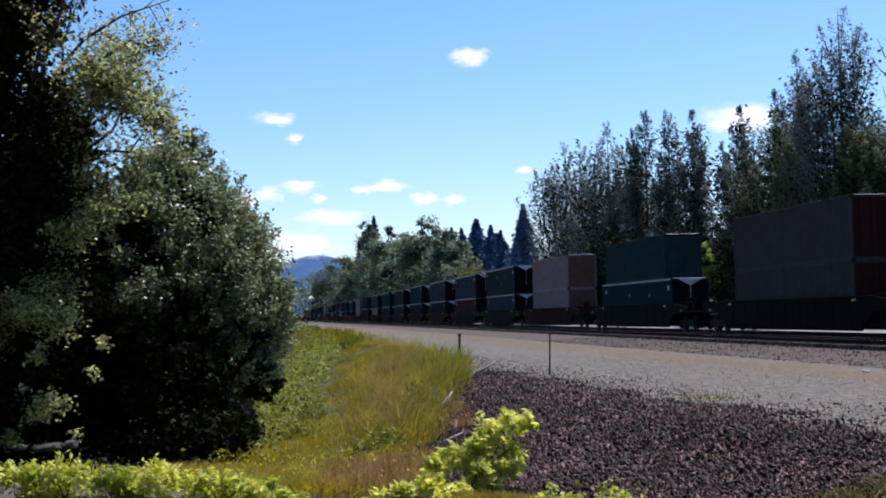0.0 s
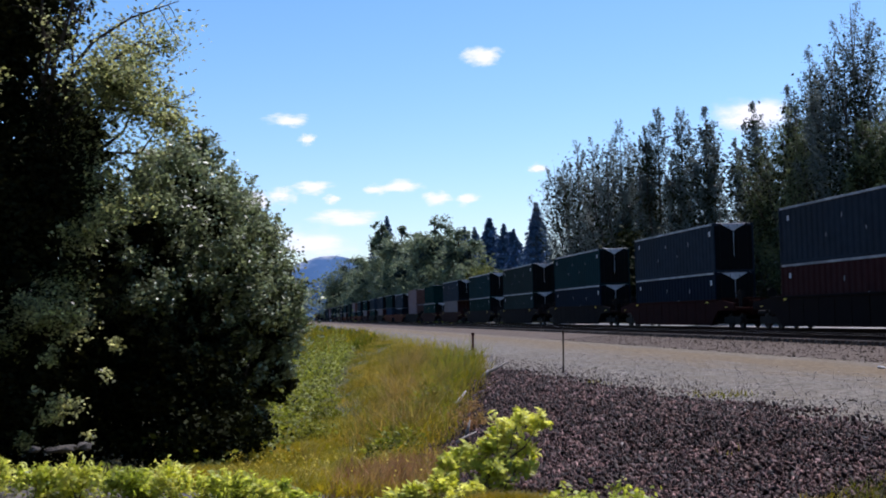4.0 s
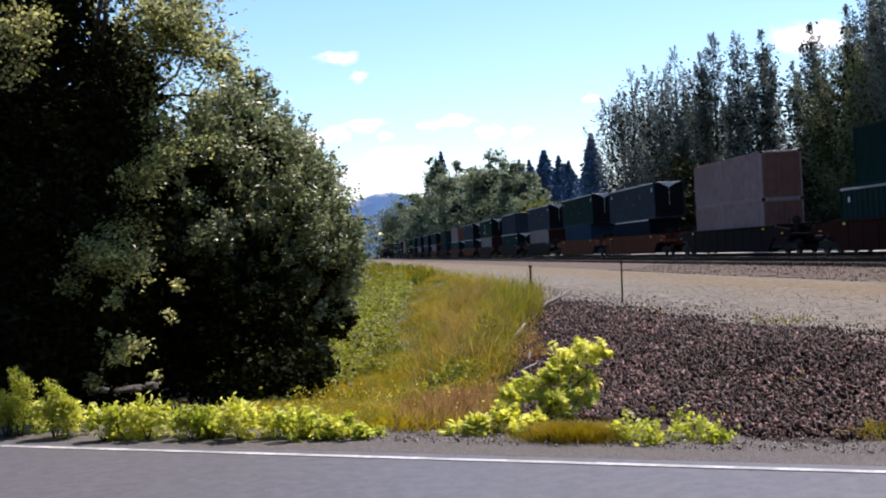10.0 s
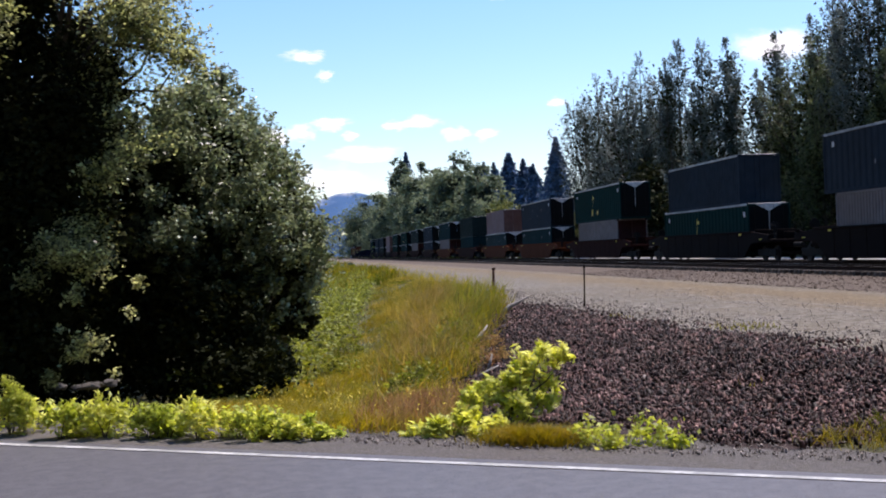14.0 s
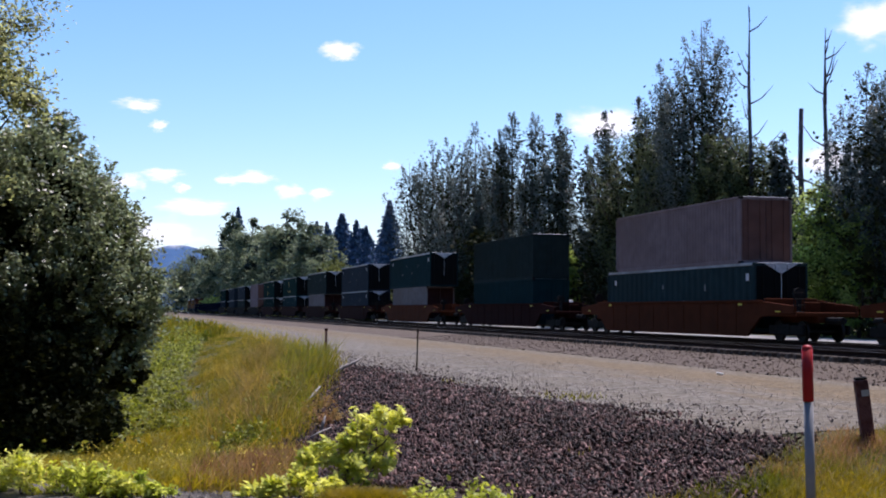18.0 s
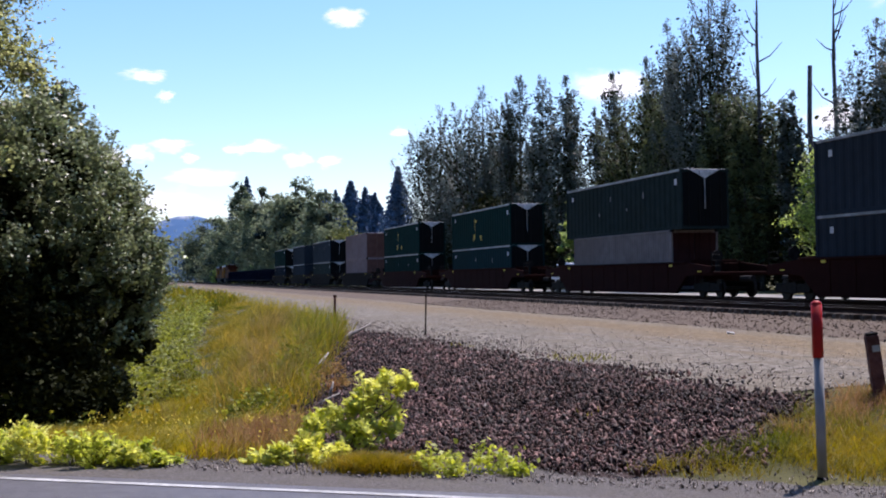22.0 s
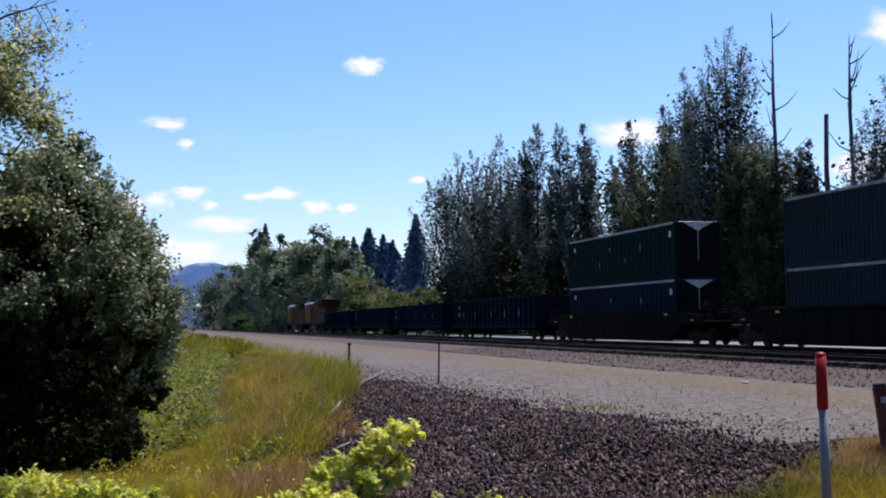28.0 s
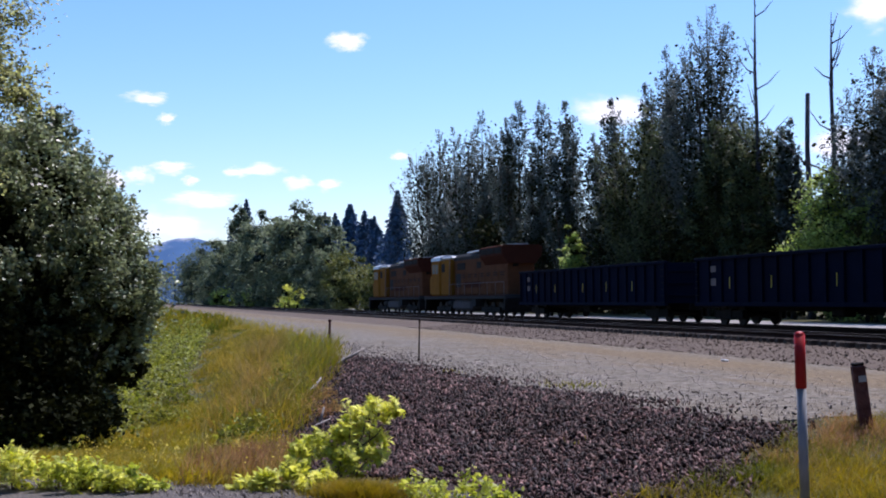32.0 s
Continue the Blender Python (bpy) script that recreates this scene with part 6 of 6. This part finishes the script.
# far end of the upper container, well car's colour, upper and lower container as (length, colour, height)
CARS = [(64.6, "well_dark", (L45, "grey", 2.9), (L45, "grey", 2.9)),
        (90.2, "well_dark", (L45, "sea", 2.9), (L53, "teal", 2.9)),
        (115.8, "well_red", (L45, "beige", 2.9), (L45, "beige", 2.9)),
        (140.8, "well_dark", (L53, "slate_green", 2.9), (L53, "slate", 2.9)),
        (164.3, "well_dark", (L53, "slate", 2.9), (L53, "maroon", 2.9)),
        (190.1, "well_red", (L53, "slate", 2.9), (L53, "navy", 2.9)),
        (216.2, "well_dark", (L53, "teal", 2.9), (L53, "navy", 2.9)),
        (242.5, "well_dark", (L53, "slate_green", 2.9), (L53, "slate_green", 2.9)),
        (267.9, "well_dark", (L53, "teal", 2.9), (L53, "deep_green", 2.9)),
        (294.3, "well_red", (L53, "slate", 2.9), (L45, "pale", 2.9)),
        (318.6, "well_red", (L40, "green", 2.9), (L53, "green", 2.9)),
        (345.5, "well_dark", (L45, "beige", 2.9), (L45, "beige", 2.9)),
        (372.9, "well_ochre", (L53, "slate", 2.9), (L40, "navy", 2.59)),
        (396.6, "well_ochre", (L53, "deep_green", 2.9), (L45, "blue", 2.9)),
        (421.6, "well_dark", (L53, "slate", 2.9), (L45, "pale", 2.9)),
        (446.9, "well_dark", (L45, "slate", 2.9), (L53, "green", 2.9)),
        (476.0, "well_red", (L53, "green", 2.9), (L45, "pale", 2.9)),
        (503.4, "well_ochre", (L53, "slate", 2.9), (L53, "teal", 2.9)),
        (529.7, "well_ochre", (L45, "beige", 2.9), (L53, "sea", 2.9)),
        (557.3, "well_red", (L45, "slate_green", 2.9), (L45, "teal", 2.9)),
        (587.1, "well_ochre", (L53, "teal", 2.9), (L45, "pale", 2.9)),
        (614.8, "well_red", (L53, "slate", 2.9), (L53, "slate", 2.9)),
        (642.9, "well_red", (L53, "slate_green", 2.9), (L45, "pale", 2.9)),
        (670.6, "well_red", (L53, "green", 2.9), (L53, "teal", 2.9)),
        (699.0, "well_red", (L53, "green", 2.9), (L53, "deep_green", 2.9)),
        (722.8, "well_dark", (L45, "beige", 2.9), (L45, "beige", 2.9)),
        (751.4, "well_dark", (L53, "slate", 2.9), (L53, "slate_green", 2.9)),
        (774.4, "well_dark", (L45, "slate", 2.9), (L45, "slate", 2.9)),
        (801.5, "well_dark", (L53, "deep_green", 2.9), (L53, "navy", 2.9))]
for far, colour, upper, lower in CARS:
    mid = far - upper[0] / 2
    TRAIN.append((place(lambda: well_car(colour), colour, 0), FAR_X, mid, RAIL_TOP))
    z = RAIL_TOP + 0.36
    for length, paint_name, tall in (lower, upper):
        big = length == L53
        key = (length, paint_name, tall)
        words = WORDS[paint_name] + (" ribbed steel" if not big else " fifty-three-foot") + " shipping container on the train"
        TRAIN.append((place(lambda: container(length, tall, paint_name, ENDS.get(paint_name, ""), 0.3 if not big else 0.62, big or paint_name in ("slate", "navy"),
                                              big and paint_name not in ("maroon",), "yellow" if big and paint_name == "green" else ("white" if big else ""), doors="door_shade" if big else "", words=words), key, 0),
                      FAR_X, mid, z))
        z += tall + 0.005


def gondola():
    car = tagged(new("gondola_car"), "dark blue ribbed steel gondola car", "rail car", "gondola cars")
    half, w, z0, z1 = 11.6, 1.5, 0.95, 2.95
    for sx in (-1, 1):
        x0, x1 = sorted((sx * w, sx * (w - 0.04)))
        side = part("side_wall", box(x0, x1, -half, half, z0, z1), M["gondola_blue"], car)
        for i in range(20):
            y = -half + 0.15 + i * (2 * half - 0.3) / 19
            a, b = sorted((sx * w, sx * (w + 0.11)))
            part("rib", box(a, b, y - 0.06, y + 0.06, z0 + 0.05, z1 - 0.04, 0.01), M["gondola_blue"], side)
        a, b = sorted((sx * (w - 0.06), sx * (w + 0.13)))
        part("top_chord", box(a, b, -half, half, z1 - 0.06, z1 + 0.08, 0.015), M["gondola_blue"], side)
        part("bottom_chord", box(a, b, -half, half, z0 - 0.12, z0 + 0.06, 0.015), M["gondola_blue"], side)
        for i in (3, 6, 9, 13, 16):
            y = -half + 0.7 + i * (2 * half - 0.3) / 19
            part("reflector", box(min(sx * w, sx * (w + 0.012)), max(sx * w, sx * (w + 0.012)), y - 0.022, y + 0.022, 1.6, 2.1), M["yellow"], side, "yellow reflector strip")
        y = half - 1.9
        for k, (zz, hh) in enumerate(((2.35, 0.28), (1.75, 0.32))):
            part("lettering_bar", box(min(sx * w, sx * (w + 0.012)), max(sx * w, sx * (w + 0.012)), y, y + 0.75, zz, zz + hh), M["pale"], side, "pale bar of lettering")
    for sy in (-1, 1):
        a, b = sorted((sy * half, sy * (half - 0.05)))
        end = part("end_wall", box(-w + 0.04, w - 0.04, a, b, z0, z1), M["gondola_blue"], car)
        for zz in (1.3, 1.9, 2.5):
            a, b = sorted((sy * half, sy * (half + 0.1)))
            part("end_rib", box(-w + 0.06, w - 0.06, a, b, zz, zz + 0.12, 0.01), M["gondola_blue"], end)
        part("coupler", rod((0, sy * half, 0.85), (0, sy * (half + 1.6), 0.85), 0.13), M["steel_dark"], car)
        truck(car, sy * (half - 2.2))
        bm = bmesh.new()
        for k in range(6):
            add_rod(bm, (-w - 0.12, sy * (half - 0.45), 1.0 + 0.32 * k), (-w - 0.12, sy * (half - 0.05), 1.0 + 0.32 * k), 0.016, seg=6)
        part("ladder", bm, M["steel_dark"], car)
    part("floor", box(-w + 0.04, w - 0.04, -half + 0.05, half - 0.05, z0, z0 + 0.08), M["steel_dark"], car)
    part("center_sill", box(-0.3, 0.3, -half, half, 0.62, 0.95), M["steel_dark"], car)
    part("brake_reservoir", rod((0.5, 0.2, 0.7), (0.5, 1.5, 0.7), 0.2, seg=12), M["steel_dark"], car)
    part("brake_cylinder", box(-0.95, -0.4, 0.4, 1.3, 0.45, 0.8, 0.05), M["steel_dark"], car)
    return car


for far in (830.6, 858.1, 884.3, 910.8):
    TRAIN.append((place(gondola, "gondola", 0), FAR_X, far - 11.6, RAIL_TOP))


def locomotive():
    ob = tagged(new("locomotive"), "yellow diesel locomotive with a grey roof pushing the train", "locomotive", "locomotives")
    half, w = 12.2, 1.52
    part("deck", box(-w, w, -half, half, 1.25, 1.55, 0.03), M["loco_grey"], ob)
    part("side_stripe", box(-w - 0.01, w + 0.01, -half + 0.05, half - 0.05, 1.47, 1.53), M["loco_red"], ob, "thin red stripe")
    # hood and its doors use a darker yellow than the cab, for shade
    hood = part("long_hood", box(-1.0, 1.0, -half + 1.0, 3.6, 1.55, 4.42, 0.06), M["loco_yellow_shaded"], ob, "yellow engine hood, shade put into its darker colour")
    for sx in (-1, 1):
        for i in range(8):
            y = -half + 1.4 + i * 1.78
            a, b = sorted((sx * 1.0, sx * 1.025))
            door = part("hood_door", box(a, b, y, y + 1.6, 1.7, 3.35, 0.01), M["loco_yellow_shaded"], hood)
            for k in range(2):
                part("louvre", box(min(sx * 1.025, sx * 1.04), max(sx * 1.025, sx * 1.04), y + 0.3, y + 1.3, 2.95 + 0.17 * k, 3.03 + 0.17 * k), M["steel_dark"], door, "dark louvre")
        a, b = sorted((sx * 1.0, sx * 1.03))
        part("air_intake", box(a, b, 0.2, 2.6, 3.6, 4.15, 0.01), M["steel_dark"], hood, "dark air intake screen")
        part("air_intake", box(a, b, -4.4, -3.2, 3.6, 4.1, 0.01), M["steel_dark"], hood, "dark air intake screen")
    bm = bmesh.new()
    prof = [(-1.0, 4.36), (-1.02, 4.62), (-0.7, 4.88), (0.7, 4.88), (1.02, 4.62), (1.0, 4.36)]
    rings = [[bm.verts.new((x, yy, z)) for x, z in prof] for yy in (-half + 6.6, 3.6)]
    for i in range(6):
        bm.faces.new((rings[0][i], rings[1][i], rings[1][(i + 1) % 6], rings[0][(i + 1) % 6]))
    bm.faces.new(rings[0][::-1])
    bm.faces.new(rings[1])
    bmesh.ops.recalc_face_normals(bm, faces=bm.faces)
    part("hood_roof", bm, M["loco_grey"], ob, "grey hood roof with chamfered edges")
    bm = bmesh.new()
    prof = [(-1.0, 3.75), (-1.46, 4.35), (-1.5, 4.98), (-1.2, 5.08), (1.2, 5.08), (1.5, 4.98), (1.46, 4.35), (1.0, 3.75)]
    k = len(prof)
    a = [bm.verts.new((x, -half + 0.7, z)) for x, z in prof]
    b = [bm.verts.new((x, -half + 6.6, z)) for x, z in prof]
    bm.faces.new(a)
    bm.faces.new(b[::-1])
    for i in range(k):
        bm.faces.new((a[i], b[i], b[(i + 1) % k], a[(i + 1) % k]))
    bmesh.ops.recalc_face_normals(bm, faces=bm.faces)
    flare = part("radiator_housing", bm, M["loco_red"], ob, "flared dull red radiator housing")
    for sx in (-1, 1):
        a, b = sorted((sx * 1.485, sx * 1.51))
        for k in range(3):
            part("radiator_grille", box(a, b, -half + 1.0 + k * 1.85, -half + 2.7 + k * 1.85, 4.5, 4.92), M["steel_dark"], flare, "dark radiator grille")
    for k in range(3):
        fan = part("roof_fan", rod((0, -half + 1.7 + k * 1.85, 5.08), (0, -half + 1.7 + k * 1.85, 5.16), 0.75, seg=18), M["roof"], ob, "pale roof fan")
    for sx in (-0.5, 0.5):
        part("rear_light", rod((sx * 0.4, -half + 0.98, 4.0), (sx * 0.4, -half + 0.93, 4.0), 0.09, seg=10), M["white"], hood, "pale round lamp lens")
    part("number_board", box(-0.62, -0.2, -half + 0.97, -half + 1.0, 3.55, 3.8), M["steel_dark"], hood, "dark number board")
    part("exhaust_stack", box(-0.4, 0.4, 0.5, 1.8, 4.88, 5.06, 0.05), M["roof"], ob)
    part("roof_box", box(-0.9, 0.9, -3.6, -1.2, 4.88, 5.02, 0.06), M["roof"], ob, "pale roof box")
    cabinet = part("equipment_cabinet", box(-1.38, 1.38, 3.6, half - 5.5, 1.55, 4.55, 0.1), M["loco_cab"], ob, "yellow equipment cabinet behind the cab")
    for sx in (-1, 1):
        a, b = sorted((sx * 1.38, sx * 1.4))
        part("cabinet_door", box(a, b, 4.0, 5.0, 1.75, 4.1, 0.008), M["loco_cab"], cabinet)
        part("cabinet_vent", box(a, b, 5.3, 6.4, 3.5, 4.2, 0.008), M["steel_dark"], cabinet, "dark vent")
    part("cabinet_roof", box(-1.3, 1.3, 3.6, half - 5.5, 4.55, 4.78, 0.1), M["roof"], cabinet, "pale roof panel")
    cab = part("cab", box(-1.5, 1.5, half - 5.5, half - 2.6, 1.55, 4.6, 0.12), M["loco_cab"], ob, "yellow cab")
    bm = bmesh.new()
    prof = [(-1.5, 4.5), (-1.42, 4.78), (-0.9, 4.98), (0.9, 4.98), (1.42, 4.78), (1.5, 4.5)]
    rings = [[bm.verts.new((x, yy, z)) for x, z in prof] for yy in (half - 5.55, half - 2.45)]
    for i in range(6):
        bm.faces.new((rings[0][i], rings[1][i], rings[1][(i + 1) % 6], rings[0][(i + 1) % 6]))
    bm.faces.new(rings[0][::-1])
    bm.faces.new(rings[1])
    bmesh.ops.recalc_face_normals(bm, faces=bm.faces)
    part("cab_roof", bm, M["roof"], cab, "pale rounded cab roof")
    for sx in (-1, 1):
        for y in (half - 5.0, half - 3.9):
            a, b = sorted((sx * 1.5, sx * 1.515))
            part("cab_window", box(a, b, y, y + 0.85, 3.4, 4.2, 0.004), M["glass"], cab)
        part("windshield", box(min(sx * 0.15, sx * 1.2), max(sx * 0.15, sx * 1.2), half - 2.6, half - 2.58, 3.5, 4.3), M["glass"], cab)
        part("grab_post", rod((sx * 1.49, 3.45, 1.55), (sx * 1.42, 3.45, 4.5), 0.035, seg=8), M["pale"], ob, "pale grab post")
        a, b = sorted((sx * 1.041, sx * 1.05))
        part("lettering_bar", box(a, b, -4.5, 0.5, 2.15, 2.6), M["loco_red"], ob, "red bar of lettering")
        part("emblem", box(a, b, 1.4, 2.9, 2.2, 3.3), M["loco_grey"], ob, "grey wing emblem shape")
    part("nose", box(-1.25, 1.25, half - 2.6, half - 0.9, 1.55, 3.3, 0.2), M["loco_cab"], ob, "yellow nose")
    part("fuel_tank", box(-1.42, 1.42, -2.8, 2.6, 0.35, 1.22, 0.2), M["tank_grey"], ob, "dusty grey fuel tank")
    part("air_reservoir", rod((-1.25, 2.9, 0.95), (-1.25, 4.2, 0.95), 0.2, seg=14), M["loco_grey"], ob)
    part("battery_box", box(-1.4, -0.6, -4.1, -3.0, 0.7, 1.25, 0.04), M["loco_grey"], ob)
    for sy in (-1, 1):
        truck(ob, sy * 7.0, 1.95, 0.53, 3)
        part("pilot", box(-1.4, 1.4, min(sy * half, sy * (half + 0.1)), max(sy * half, sy * (half + 0.1)), 0.3, 1.3, 0.03), M["steel_dark"], ob)
        part("coupler", rod((0, sy * half, 0.85), (0, sy * (half + 0.9), 0.85), 0.13), M["steel_dark"], ob)
        for sx in (-1, 1):
            part("step", box(min(sx * 1.1, sx * 1.5), max(sx * 1.1, sx * 1.5), sy * (half - 0.3) - 0.25, sy * (half - 0.3) + 0.25, 0.45, 1.25, 0.02), M["steel_dark"], ob)
    for sx in (-1, 1):
        bm = bmesh.new()
        add_rod(bm, (sx * 1.47, -half + 0.4, 2.45), (sx * 1.47, 3.4, 2.45), 0.02, seg=6)
        for k in range(8):
            y = -half + 0.4 + k * 2.1
            add_rod(bm, (sx * 1.47, y, 1.5), (sx * 1.47, y, 2.45), 0.02, seg=6)
        part("handrail", bm, M["pale"], ob)
    return ob


for far in (938.8, 965.2):
    TRAIN.append((place(locomotive, "locomotive", 0), FAR_X, far - 12.2, RAIL_TOP))

# ---- ties, the nearest as single pieces ----
tie_mesh = None
for i in range(280):
    y = 22 + i * 0.53
    if tie_mesh is None:
        bm = box(-1.32, 1.32, -0.115, 0.115, -0.18, 0.0, 0.012)
        tie = part("tie", bm, M["tie"], near_track)
        tie_mesh = tie.data
    else:
        tie = new("tie", tie_mesh)
        tie.parent = near_track
    tie.location = (NEAR_X + 0.03 * math.sin(i * 7.7), y, RAIL_TOP - 0.165 + 0.006 * math.sin(i * 3.1))
BOX_V = [(-1.32, -.115, -.09), (1.32, -.115, -.09), (1.32, .115, -.09), (-1.32, .115, -.09), (-1.32, -.115, .09), (1.32, -.115, .09), (1.32, .115, .09), (-1.32, .115, .09)]
k = 500
solids("distant_tie", BOX_V, STONE_F, np.column_stack([np.full(k, NEAR_X), 170.4 + np.arange(k) * 0.53, np.full(k, RAIL_TOP - 0.26)]), np.ones(k), np.zeros((k, 3)), M["tie"], near_track)["kind"] = "stuff"
k = 700
solids("distant_tie", BOX_V, STONE_F, np.column_stack([np.full(k, FAR_X), 5 + np.arange(k) * 0.53, np.full(k, RAIL_TOP - 0.26)]), np.ones(k), np.zeros((k, 3)), M["tie"], far_track)["kind"] = "stuff"


def motions():
    for ob, x, y, z in TRAIN:
        walk(ob, [(t, pose(x, y - SPEED * t, z)) for t in (0.0, 8.0, 16.0, 24.0, 32.0)])


motions()
